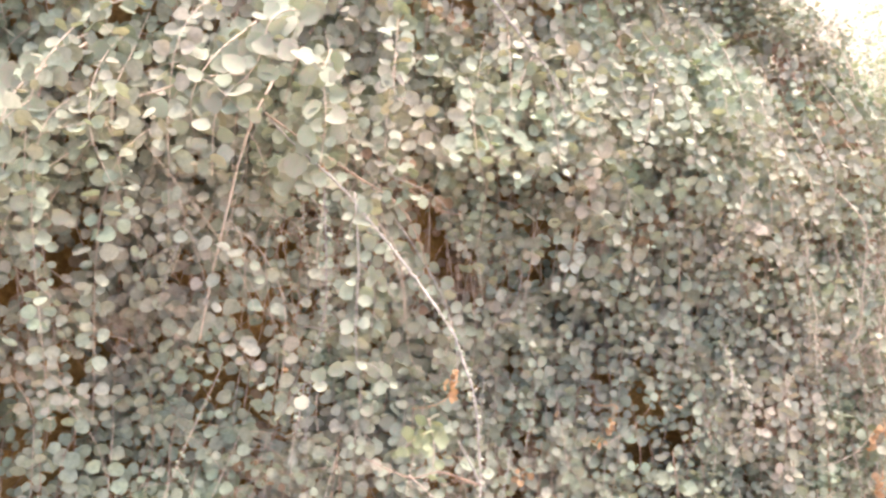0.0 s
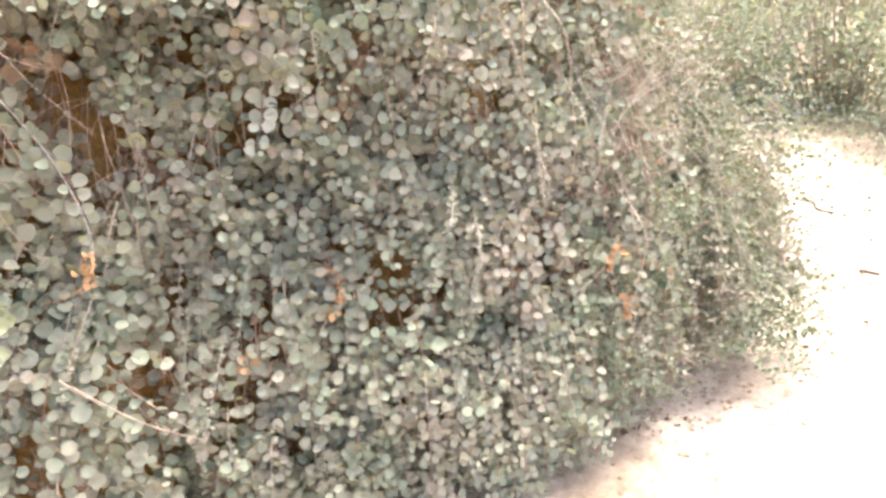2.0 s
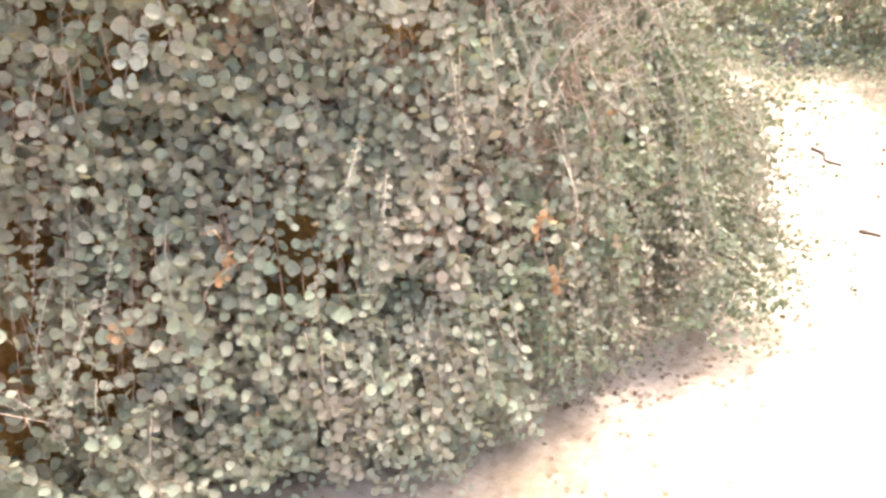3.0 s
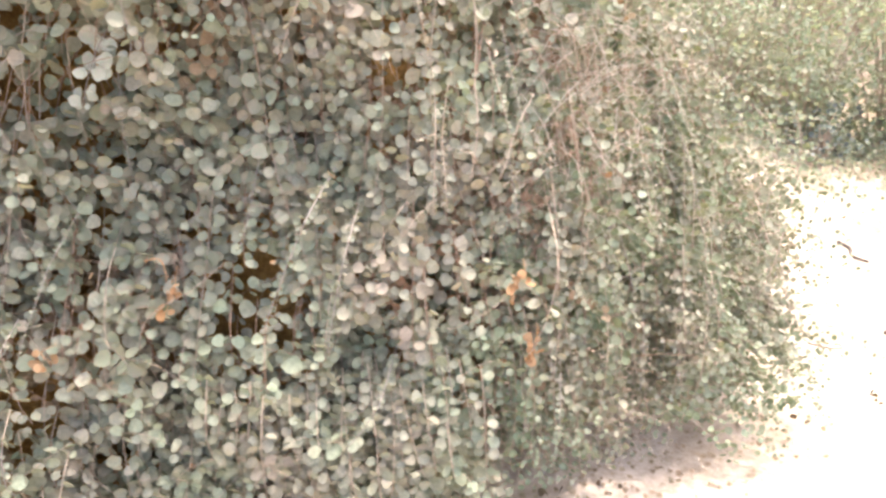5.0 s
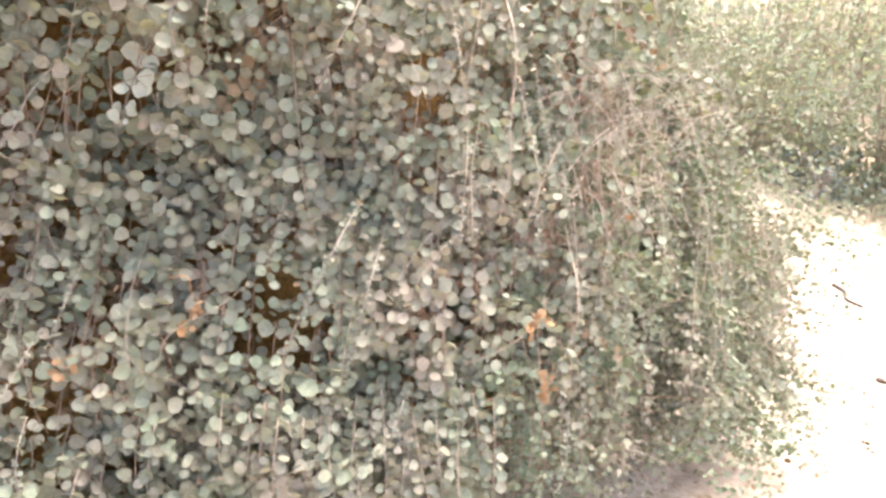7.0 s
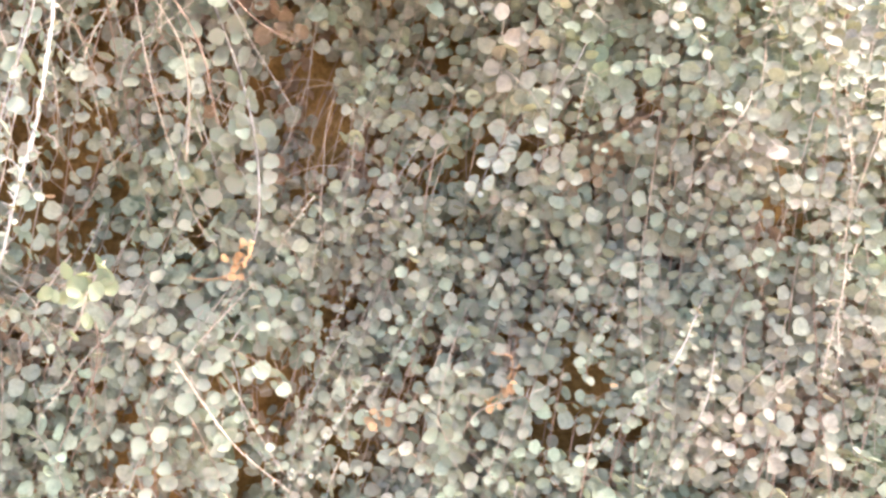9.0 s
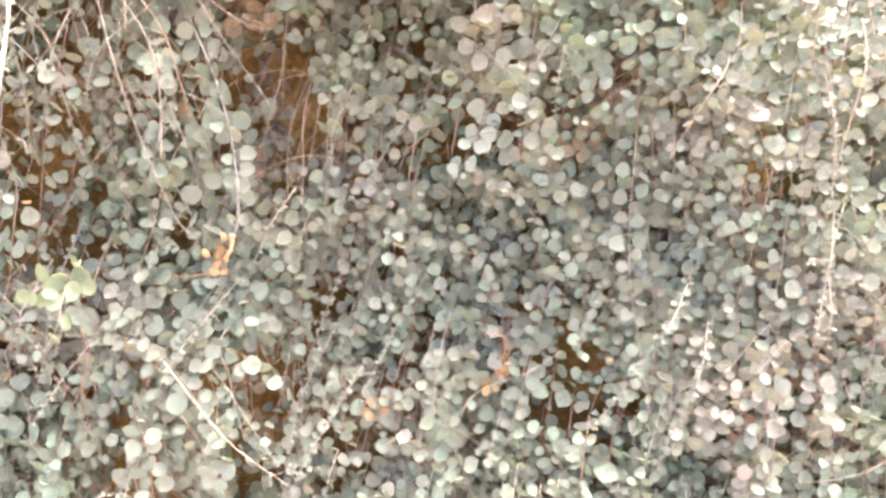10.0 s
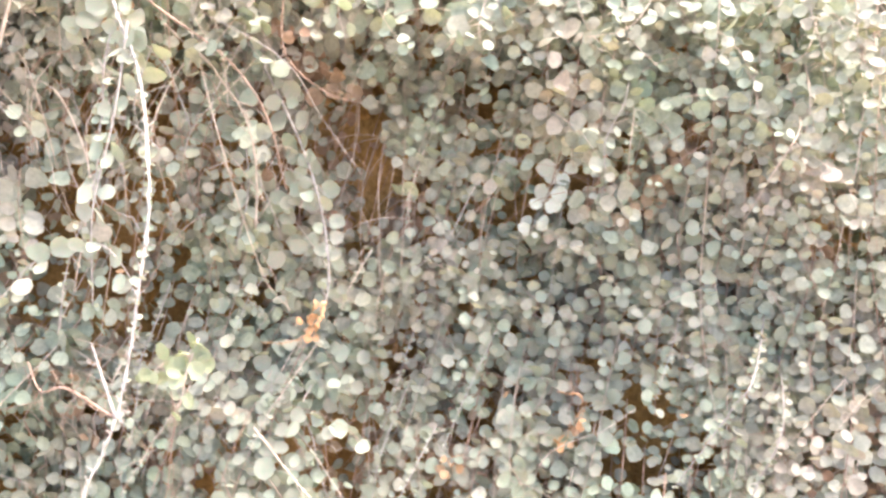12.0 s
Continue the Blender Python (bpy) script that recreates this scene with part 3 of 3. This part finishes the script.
# the shoot that ends in an orange dead knot
RUN = [(-0.24, 1.36, 1.33), (-0.178, 1.28, 1.216), (-0.158, 1.266, 1.192), (-0.087, 1.234, 1.1), (-0.039, 1.201, 1.026),
       (-0.01, 1.174, 0.952), (-0.003, 1.161, 0.906), (-0.005, 1.15, 0.88)]
twig(RUN, 0.0022, STEM_WHITE, "pale hanging stem", "bare_stem", 10, 0.02, 0.3)
knot = twig([(-0.004, 1.152, 0.89), (-0.005, 1.147, 0.87), (-0.012, 1.14, 0.855)], 0.0034, STEM_ORANGE, "orange dead shoot end", "dead_tip", 14, 0.010, 0.8)
for k in range(13):
    leaf_object(knot, leaf_matrix(np.array((-0.010, 1.135, 0.866)) + np.random.normal(0, 1, 3) * (0.005, 0.006, 0.011), np.random.normal(0, 1, 3) * (0.5, 0.5, 1), np.random.normal(0, 1, 3) + (0, -1, 0)), rnd(0.010, 0.016), LEAF_GOLD)
twig([(-0.014, 1.135, 0.85), (-0.03, 1.125, 0.838), (-0.055, 1.12, 0.83), (-0.085, 1.115, 0.828)], 0.0007, STEM_ORANGE, "", "twig", 8, 0.014)
hanging_branch(curve_through(RUN), 0.03, LEAF, STEM, 0.001, 0.011, (0.3, -0.9, 0.25), "", False, 0.3, 2, 0.12, True)
RUN2 = [(-0.28, 1.30, 1.30), (-0.235, 1.251, 1.211), (-0.208, 1.241, 1.157), (-0.177, 1.226, 1.086), (-0.163, 1.207, 1.015), (-0.17, 1.18, 0.934)]
hanging_branch(curve_through(RUN2), 0.03, LEAF, STEM_WHITE, 0.0016, 0.011, (0.3, -0.9, 0.25), "", False, 0.3, 3, 0.14, True)

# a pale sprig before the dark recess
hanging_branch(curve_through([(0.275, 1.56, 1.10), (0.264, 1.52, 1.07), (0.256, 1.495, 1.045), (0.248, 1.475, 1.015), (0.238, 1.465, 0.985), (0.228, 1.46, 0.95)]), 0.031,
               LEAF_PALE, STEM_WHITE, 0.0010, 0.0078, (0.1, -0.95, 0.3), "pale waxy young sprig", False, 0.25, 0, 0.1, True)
# a tuft of yellow-green young leaves beside the bleached whip
hanging_branch(curve_through([(-0.045, 0.93, 0.91), (-0.035, 0.895, 0.885), (-0.036, 0.885, 0.855), (-0.05, 0.88, 0.825)]), 0.021,
               LEAF_LIME, STEM, 0.0009, 0.010, (0.2, -1.0, 0.1), "yellow-green young sprig", False, 0.4, 2, 0.06, True)


def tangle(count, box, mats, length, r, sag, name="dry_twig"):
    """Thin dead twigs crossing one another; box: ranges of x, of the distance behind the shrub's front, and of z."""
    for _ in range(count):
        x, back, z = (rnd(*b) for b in box)
        p = np.array((x, front(x, z) + back, z))
        d = np.random.normal(0, 1, 3) * (1.0, 0.35, 0.8)
        d /= np.linalg.norm(d)
        pts, n, l = [p.copy()], 5, length * rnd(0.5, 1.3)
        for k in range(n):
            d = d + np.array((0, 0, -sag)) + np.random.normal(0, 0.16, 3)
            d /= np.linalg.norm(d)
            p = p + d * l / n
            pts.append(p.copy())
        if min(q[2] - ground_z(q[0], q[1]) for q in pts) > 0.004:
            twig(pts, r * rnd(0.6, 1.2), random.choice(mats), "", name, random.choice((0, 1, 2, 3)), 0.05)


tangle(190, ((0.95, 1.5), (-0.10, 0.05), (0.84, 1.12)), (STEM_STRAW, STEM_STRAW, STEM), 0.14, 0.0007, 0.12)
tangle(110, ((0.95, 1.2), (-0.05, 0.06), (0.70, 1.02)), (STEM_RED, STEM, STEM_RED), 0.12, 0.0007, 0.15)
tangle(40, ((-0.5, -0.1), (-0.1, 0.06), (1.0, 1.3)), (STEM_RED, STEM, STEM_WHITE), 0.16, 0.0009, 0.25)
for _ in range(9):
    a = np.array((rnd(-0.6, -0.15), rnd(1.0, 1.1), rnd(1.2, 1.42)))
    b = a + np.array((rnd(-0.12, 0.35), rnd(0.0, 0.15), rnd(-0.4, -0.15)))
    twig([a, a * 0.6 + b * 0.4 + np.random.normal(0, 0.03, 3) + (0, -0.02, 0.03), a * 0.25 + b * 0.75 + np.random.normal(0, 0.02, 3), b], 0.0008, random.choice((STEM, STEM_WHITE, STEM_RED)), "", "dry_twig", 3, 0.03, 0.2)
tangle(40, ((-0.65, -0.05), (-0.05, 0.08), (0.5, 0.75)), (STEM_RED, STEM, STEM_WHITE), 0.18, 0.0008, 0.05)
twig([(-0.09, 1.10, 0.70), (-0.02, 1.09, 0.64), (0.035, 1.092, 0.591), (0.10, 1.12, 0.53)], 0.0014, STEM, "", "twig", 10, 0.03, 0.4)
tangle(90, ((1.15, 1.85), (-0.06, 0.2), (0.15, 0.85)), (STEM, STEM_WHITE, STEM_RED), 0.16, 0.0007, 0.1)
tangle(60, ((0.85, 1.75), (0.02, 0.28), (0.10, 0.30)), (STEM_RED, STEM, STEM), 0.16, 0.001, 0.0)

# long bare pale shoots over the face of the shrub
for a, b in (((0.13, 1.36, 1.0), (0.05, 1.33, 0.86)), ((0.36, 1.43, 1.18), (0.34, 1.40, 1.02)), ((0.62, 1.46, 1.16), (0.56, 1.44, 1.02)),
             ((-0.08, 1.16, 0.69), (0.08, 1.13, 0.55)), ((-0.06, 1.17, 0.70), (0.04, 1.15, 0.54)), ((1.10, 1.52, 0.86), (1.24, 1.52, 0.66)),
             ((1.55, 1.85, 0.72), (1.62, 1.7, 0.42)), ((1.62, 1.9, 0.70), (1.60, 1.75, 0.42)), ((1.45, 1.75, 0.5), (1.72, 1.7, 0.44))):
    a, b = np.array(a), np.array(b)
    one, two = a * 0.65 + b * 0.35, a * 0.3 + b * 0.7
    one += np.random.normal(0, 0.007, 3)
    two += np.random.normal(0, 0.007, 3)
    m = random.choice((STEM_WHITE, STEM))
    run = [a + (0, 0.11, 0.04), a + (0, 0.02, 0.0), one, two, b]
    twig(run, 0.0010, m, "", "twig", 9, 0.016, 0.5)
    hanging_branch(curve_through(run), 0.02, LEAF, m, 0.0008, 0.022, None, "", False, 0.6, 0)

# broad leaves on the crown's foremost shoots
for run in ([(-0.24, 1.12, 1.52), (-0.27, 0.99, 1.50), (-0.29, 0.95, 1.43), (-0.34, 0.93, 1.37), (-0.35, 0.92, 1.28)],
            [(-0.33, 1.10, 1.50), (-0.36, 0.98, 1.44), (-0.38, 0.94, 1.38), (-0.37, 0.93, 1.30)],
            [(-0.55, 1.0, 1.46), (-0.58, 0.88, 1.40), (-0.60, 0.84, 1.32), (-0.62, 0.82, 1.22)],
            [(-0.22, 1.14, 1.46), (-0.21, 1.02, 1.42), (-0.20, 0.98, 1.36), (-0.21, 0.97, 1.28)]):
    hanging_branch(curve_through(run), 0.034, LEAF, STEM, 0.0012, 0.012, (0.2, -0.9, 0.3), "", False, 0.45, 2, 0.12, True)

# stems that fan out from the crown, and bare whips that cross the face
for r, m, spurs, run in (
        (0.0026, STEM, 10, [(-0.30, 1.10, 1.42), (-0.312, 1.02, 1.366), (-0.33, 1.0, 1.313), (-0.356, 0.98, 1.213), (-0.377, 0.96, 1.12), (-0.40, 0.95, 1.02)]),
        (0.0018, STEM, 8, [(-0.33, 1.03, 1.42), (-0.395, 1.0, 1.411), (-0.451, 0.97, 1.39), (-0.518, 0.93, 1.37), (-0.611, 0.88, 1.314), (-0.70, 0.84, 1.20)]),
        (0.0018, STEM_RED, 10, [(-0.31, 1.05, 1.36), (-0.25, 1.04, 1.322), (-0.183, 1.06, 1.271), (-0.111, 1.09, 1.217), (-0.075, 1.12, 1.15), (-0.05, 1.13, 1.05)]),
        (0.0013, STEM, 14, [(-0.386, 1.06, 1.177), (-0.338, 1.05, 1.152), (-0.293, 1.04, 1.069), (-0.287, 1.02, 0.994), (-0.295, 1.0, 0.906)]),
        (0.0034, STEM_WHITE, 6, [(0.02, 1.30, 1.58), (0.043, 1.18, 1.546), (0.103, 1.16, 1.473), (0.15, 1.16, 1.418), (0.177, 1.18, 1.36)]),
        (0.0026, STEM, 8, [(-0.36, 1.26, 1.33), (-0.319, 1.2, 1.297), (-0.263, 1.18, 1.25), (-0.204, 1.17, 1.216), (-0.165, 1.16, 1.182), (-0.126, 1.15, 1.141), (-0.103, 1.14, 1.076), (-0.10, 1.13, 0.99)]),
        (0.0017, STEM_WHITE, 5, [(-0.32, 1.22, 1.30), (-0.30, 1.18, 1.248), (-0.251, 1.16, 1.185), (-0.213, 1.15, 1.115)]),
        (0.0016, STEM_RED, 9, [(-0.13, 1.30, 1.34), (-0.112, 1.23, 1.304), (-0.103, 1.22, 1.226), (-0.043, 1.22, 1.18), (0.0, 1.24, 1.165)]),
        (0.0010, STEM_RED, 6, [(-0.327, 1.16, 1.156), (-0.263, 1.15, 1.11), (-0.193, 1.15, 1.098), (-0.127, 1.15, 1.037)]),
        (0.0012, STEM, 7, [(0.82, 1.42, 0.55), (0.836, 1.39, 0.565), (0.893, 1.38, 0.601), (0.939, 1.40, 0.633)]),
        (0.0015, STEM, 10, [(0.86, 1.55, 1.18), (0.867, 1.44, 1.128), (0.873, 1.42, 1.059), (0.87, 1.41, 0.99), (0.874, 1.40, 0.918), (0.864, 1.40, 0.835)]),
        (0.0016, STEM_WHITE, 26, [(0.635, 1.58, 0.84), (0.602, 1.38, 0.793), (0.578, 1.36, 0.745), (0.546, 1.35, 0.676), (0.511, 1.35, 0.594)]),
        (0.0014, STEM_WHITE, 26, [(0.668, 1.58, 0.77), (0.654, 1.38, 0.721), (0.631, 1.36, 0.629), (0.613, 1.35, 0.543)]),
        (0.0012, STEM_WHITE, 12, [(0.735, 1.54, 0.50), (0.707, 1.34, 0.469), (0.677, 1.33, 0.412), (0.632, 1.33, 0.355)]),
        (0.0015, STEM, 12, [(1.02, 1.60, 0.76), (1.009, 1.38, 0.70), (1.0, 1.37, 0.616), (0.976, 1.37, 0.541), (0.961, 1.38, 0.508)]),
        (0.0011, STEM, 6, [(0.28, 1.38, 0.50), (0.289, 1.365, 0.55), (0.309, 1.355, 0.604), (0.349, 1.355, 0.639), (0.391, 1.37, 0.658), (0.44, 1.41, 0.69)]),
        (0.0013, STEM_ORANGE, 3, [(0.31, 1.40, 0.70), (0.326, 1.37, 0.713), (0.35, 1.365, 0.717), (0.354, 1.37, 0.691), (0.345, 1.385, 0.666)]),
        (0.0012, STEM, 8, [(1.50, 1.80, 0.93), (1.544, 1.72, 0.896), (1.573, 1.70, 0.812), (1.568, 1.69, 0.663), (1.541, 1.68, 0.518), (1.50, 1.68, 0.42)]),
        (0.0016, STEM_WHITE, 40, [(-0.22, 1.06, 1.30), (-0.21, 1.0, 1.224), (-0.206, 0.98, 1.147), (-0.207, 0.96, 1.063), (-0.235, 0.94, 0.967), (-0.25, 0.93, 0.88)]),
        (0.0011, STEM, 8, [(1.48, 1.80, 0.90), (1.514, 1.72, 0.85), (1.53, 1.70, 0.765), (1.513, 1.69, 0.653), (1.512, 1.68, 0.547)])):
    twig(run, r * 0.85, m, "", "twig", spurs, 0.016, 0.8)
    if m == STEM_WHITE:
        hanging_branch(curve_through(run), 0.010, LEAF, m, 0.0007, 0.007, None, "", False, 0.8, 0)

# pale knobby shoots thick with small buds, hanging over the leaves
made = 0
while made < 60:
    x = rnd(-0.5, 1.5)
    z = rnd(0.35, min(1.3, crest(x) - 0.1))
    pts = strand_path(x, z, min(rnd(0.1, 0.26), z - 0.1), -rnd(0.015, 0.045))
    if len(pts) < 5:
        continue
    hanging_branch(pts, rnd(0.006, 0.009), LEAF, random.choice((STEM_WHITE, STEM)), 0.0009, 0.006, None, "", False, 0.9, 1, 0.07)
    made += 1

for run in ([(1.50, 1.80, 0.93), (1.544, 1.72, 0.896), (1.573, 1.70, 0.812), (1.568, 1.69, 0.663), (1.541, 1.68, 0.518)],
            [(1.48, 1.80, 0.90), (1.514, 1.72, 0.85), (1.53, 1.70, 0.765), (1.513, 1.69, 0.653), (1.512, 1.68, 0.547)]):
    hanging_branch(curve_through(run), 0.015, LEAF_DARK, STEM, 0.0008, 0.016, None, "", False, 0.6, 0, 0.1, True)

# orange and red dead bits
for p in ((0.94, 1.385, 0.63), (0.95, 1.385, 0.66), (0.965, 1.385, 0.515), (0.972, 1.385, 0.53), (0.349, 1.40, 0.648), (0.33, 1.40, 0.60), (0.144, 1.33, 0.55), (-0.24, 1.04, 1.26)):
    q = np.array(p) + np.random.normal(0, 0.006, 3)
    tip = twig([q, q + np.array((rnd(-0.01, 0.01), rnd(-0.005, 0.005), rnd(0.008, 0.02))), q + np.array((rnd(0.0, 0.02), 0.01, rnd(0.02, 0.04)))],
               0.0009, STEM_ORANGE, "", "dead_tip", 2, 0.01, 0.5)
    for _ in range(5):
        leaf_object(tip, leaf_matrix(q + np.random.normal(0, 1, 3) * (0.006, 0.005, 0.010), np.random.normal(0, 1, 3) * (0.6, 0.5, 1), np.random.normal(0, 1, 3) + (0, -0.8, 0)),
                    rnd(0.011, 0.019), random.choice((LEAF_RUST, LEAF_GOLD)))


# dead leaves caught among the live ones
DEAD = [(0.349, 1.395, 0.655), (0.342, 1.395, 0.645), (0.14, 1.33, 0.55), (0.13, 1.33, 0.545), (0.15, 1.33, 0.555), (0.93, 1.38, 0.635), (0.945, 1.38, 0.65), (0.955, 1.38, 0.66),
        (0.965, 1.38, 0.51), (0.97, 1.38, 0.52), (0.96, 1.38, 0.505), (0.972, 1.38, 0.53), (-0.24, 1.03, 1.26), (-0.235, 1.03, 1.255)]
DEAD += [(x, front(x, z) + rnd(-0.02, 0.05), z) for x, z in ((rnd(-0.6, 1.3), rnd(0.12, 1.2)) for _ in range(12))]
for p in DEAD:
    leaf_object(shrub, leaf_matrix(np.array(p), np.random.normal(0, 1, 3), np.random.normal(0, 0.8, 3) + (0, -1, 0)), rnd(0.012, 0.021), LEAF_RUST, "dead_leaf")


def dry_leaves(name, count, place, size, mat, label, category):
    """Fallen leaves scattered on the ground."""
    me = Mesh()
    for _ in range(count):
        x, y = place()
        d = rnd(0, 6.28)
        n = np.random.normal(0, 0.35, 3) + np.array((0, 0, 1.0))
        k = size * rnd(0.6, 1.3)
        me.leaf(leaf_matrix(np.array((x, y, ground_z(x, y) + 0.004)), (math.cos(d), math.sin(d), 0.1), n), k)
    return tagged(me.build(name, mat), label, category, kind="stuff")


def near_foot():
    x = rnd(-0.6, 1.85)
    return x, front(x, 0.1) + np.random.normal(0.12, 0.17)


dry_leaves("leaf_litter", 1500, near_foot, 0.012, LEAF_TAN, "dry brown fallen leaves under the shrub", "leaf litter")
dry_leaves("fallen_leaves", 240, lambda: (rnd(0.6, 5.0), rnd(0.8, 5.0)), 0.014, LEAF_DRY, "scattered dry leaves on bright sand", "leaf litter")


def stick(points, r, label):
    me = Mesh()
    pts = [(x, y, ground_z(x, y) + r * 0.8) for x, y in points]
    me.tube(curve_through(pts), r, r * 0.5, 6, 0.4)
    tagged(me.build("stick", STEM_DARK), label, "stick", group="sticks on the sand")


stick([(3.08, 3.80), (3.09, 3.70), (3.05, 3.62), (3.08, 3.52)], 0.012, "bent grey-brown dry stick on sand")
stick([(2.66, 2.75), (2.68, 2.72), (2.70, 2.67)], 0.012, "short thick brown stick piece on sand")
stick([(2.25, 2.6), (2.32, 2.57), (2.38, 2.58)], 0.004, "thin short dry twig on sand")

# ---- green shrubs farther back ----
random.seed(5), np.random.seed(5)


def far_shrub(cx, cy, rx, ry, h, mat, count, label):
    """A dense bush: arching stems from one foot, leaves all along them down to the ground."""
    thing = tagged(new("background_shrub"), label, "shrub", group="shrubs behind the sand")
    z0 = ground_z(cx, cy)
    thing.location = (cx, cy, z0)
    inv = Matrix.Translation((-cx, -cy, -z0))
    leaves = Mesh()
    for s in range(64):
        w, rr = rnd(0, 6.28), math.sqrt(random.random())
        top = h * math.sqrt(max(0.03, 1 - 0.95 * rr * rr)) * rnd(0.6, 1.05)
        tip = np.array((cx + rx * rr * math.cos(w), cy + ry * rr * math.sin(w), z0 + top))
        foot = np.array((cx + 0.35 * rx * rr * math.cos(w), cy + 0.35 * ry * rr * math.sin(w), z0 - 0.02))
        mid = (foot * 0.45 + tip * 0.55) + np.array((0, 0, 0.12 * h))
        run = curve_through([foot, mid, tip])
        me = Mesh()
        me.tube(run, 0.006, 0.0015, 5, 0.3)
        ob = me.build("stem", STEM, thing)
        ob.matrix_parent_inverse = inv
        for k in range(count // 64):
            p = run[random.randrange(2, len(run))] + np.random.normal(0, 0.12, 3)
            if random.random() < 0.3:
                p[2] = z0 + (p[2] - z0) * random.random()
            if p[2] < ground_z(p[0], p[1]) + 0.02:
                continue
            a = np.random.normal(0, 1, 3)
            leaves.leaf(leaf_matrix(p, a / np.linalg.norm(a), np.random.normal(0, 0.7, 3) + np.array((0, -0.4, 0.5))), rnd(0.018, 0.044))
    ob = tagged(leaves.build("foliage", mat, thing), kind="stuff")
    ob.matrix_parent_inverse = inv


for cx, cy, rx, h, m, label in ((2.4, 6.3, 0.85, 2.3, LEAF_YOUNG, "yellow-green leafy shrub beyond the sand"),
                                (3.0, 5.95, 0.6, 1.5, LEAF_FAR, "lower dull green shrub beyond the sand"),
                                (3.55, 6.15, 0.85, 2.1, LEAF_FAR, "dull green leafy shrub beyond the sand"),
                                (4.5, 5.4, 0.8, 1.9, LEAF_YOUNG, "yellow-green leafy shrub beyond the sand"),
                                (4.75, 4.5, 0.75, 1.7, LEAF_FAR, "dull green leafy shrub beside the open sand"),
                                (5.1, 3.6, 0.75, 1.6, LEAF_YOUNG, "low yellow-green shrub beside the open sand"),
                                (4.6, 6.8, 1.0, 2.5, LEAF_YOUNG, "tall yellow-green shrub at the foot of the far bank")):
    far_shrub(cx, cy, rx, 0.7, h, m, 6000, label)
far_shrub(3.72, 5.5, 0.5, 0.35, 0.95, LEAF_FAR, 3000, "low dull green shrub where the sand runs out")
# added bush: its dark leaves stand in for a shadowed gap in the greenery
far_shrub(3.66, 5.08, 0.12, 0.10, 0.3, LEAF_SHADE, 400, "small dark bush added for the shadowed gap among paler shrubs")


def far_edge():
    """A place along the ragged margin of the sand: at its back, or down its far side."""
    if random.random() < 0.45:
        x = rnd(2.0, 4.3)
        return x, 5.9 - 0.25 * (x - 2.0) - abs(np.random.normal(0, 0.45))
    y = rnd(3.0, 5.6)
    edge = 3.85 + 0.35 * noise.noise(Vector((y * 2.3, 1.0, 0.0)))
    return edge - abs(np.random.normal(0, 0.22)) + rnd(0.0, 0.9), y


def dry_scrub():
    """Low dry stalks and bits on the sand before the far shrubs."""
    me = Mesh()
    for _ in range(1700):
        x, y = far_edge()
        p = np.array((x, y, ground_z(x, y)))
        d = np.random.normal(0, 1, 3) * (1, 1, 0.4)
        d[2] = abs(d[2]) * 0.6
        d /= np.linalg.norm(d)
        l = rnd(0.03, 0.16)
        me.tube([p, p + d * l * 0.5 + (0, 0, 0.01), p + d * l], 0.0018, 0.001, 3)
    tagged(me.build("dry_scrub", STEM), "low dry brown stalks on sand", "dry scrub", kind="stuff")


dry_scrub()


def low_herbs():
    """Small tufts of dull green leaves along the margin of the sand."""
    me = Mesh()
    for _ in range(230):
        x, y = far_edge()
        r, h = rnd(0.05, 0.14), rnd(0.05, 0.2)
        for _ in range(random.randrange(12, 40)):
            px, py = x + random.gauss(0, r), y + random.gauss(0, r)
            p = np.array((px, py, ground_z(px, py) + 0.01 + h * random.random() ** 1.5))
            a = np.random.normal(0, 1, 3)
            me.leaf(leaf_matrix(p, a, np.random.normal(0, 0.6, 3) + (0, -0.3, 0.7)), rnd(0.012, 0.03))
    tagged(me.build("low_herbs", LEAF_FAR), "low dull green herbs along the far edge of the sand", "herbs", kind="stuff")


low_herbs()


def litter_clumps():
    """Crumpled dead leaves and bark bits lying singly on the open sand."""
    me = Mesh()
    for _ in range(95):
        x, y = rnd(0.9, 3.9), rnd(0.9, 4.6)
        for _ in range(random.randrange(1, 5)):
            px, py = x + random.gauss(0, 0.012), y + random.gauss(0, 0.012)
            me.leaf(leaf_matrix(np.array((px, py, ground_z(px, py) + 0.006)), np.random.normal(0, 1, 3) * (1, 1, 0.5), np.random.normal(0, 1, 3) + (0, 0, 0.6)), rnd(0.010, 0.024))
    tagged(me.build("litter_clumps", LEAF_BARE), "small dark brown crumpled leaves on the sand", "leaf litter", kind="stuff")


litter_clumps()
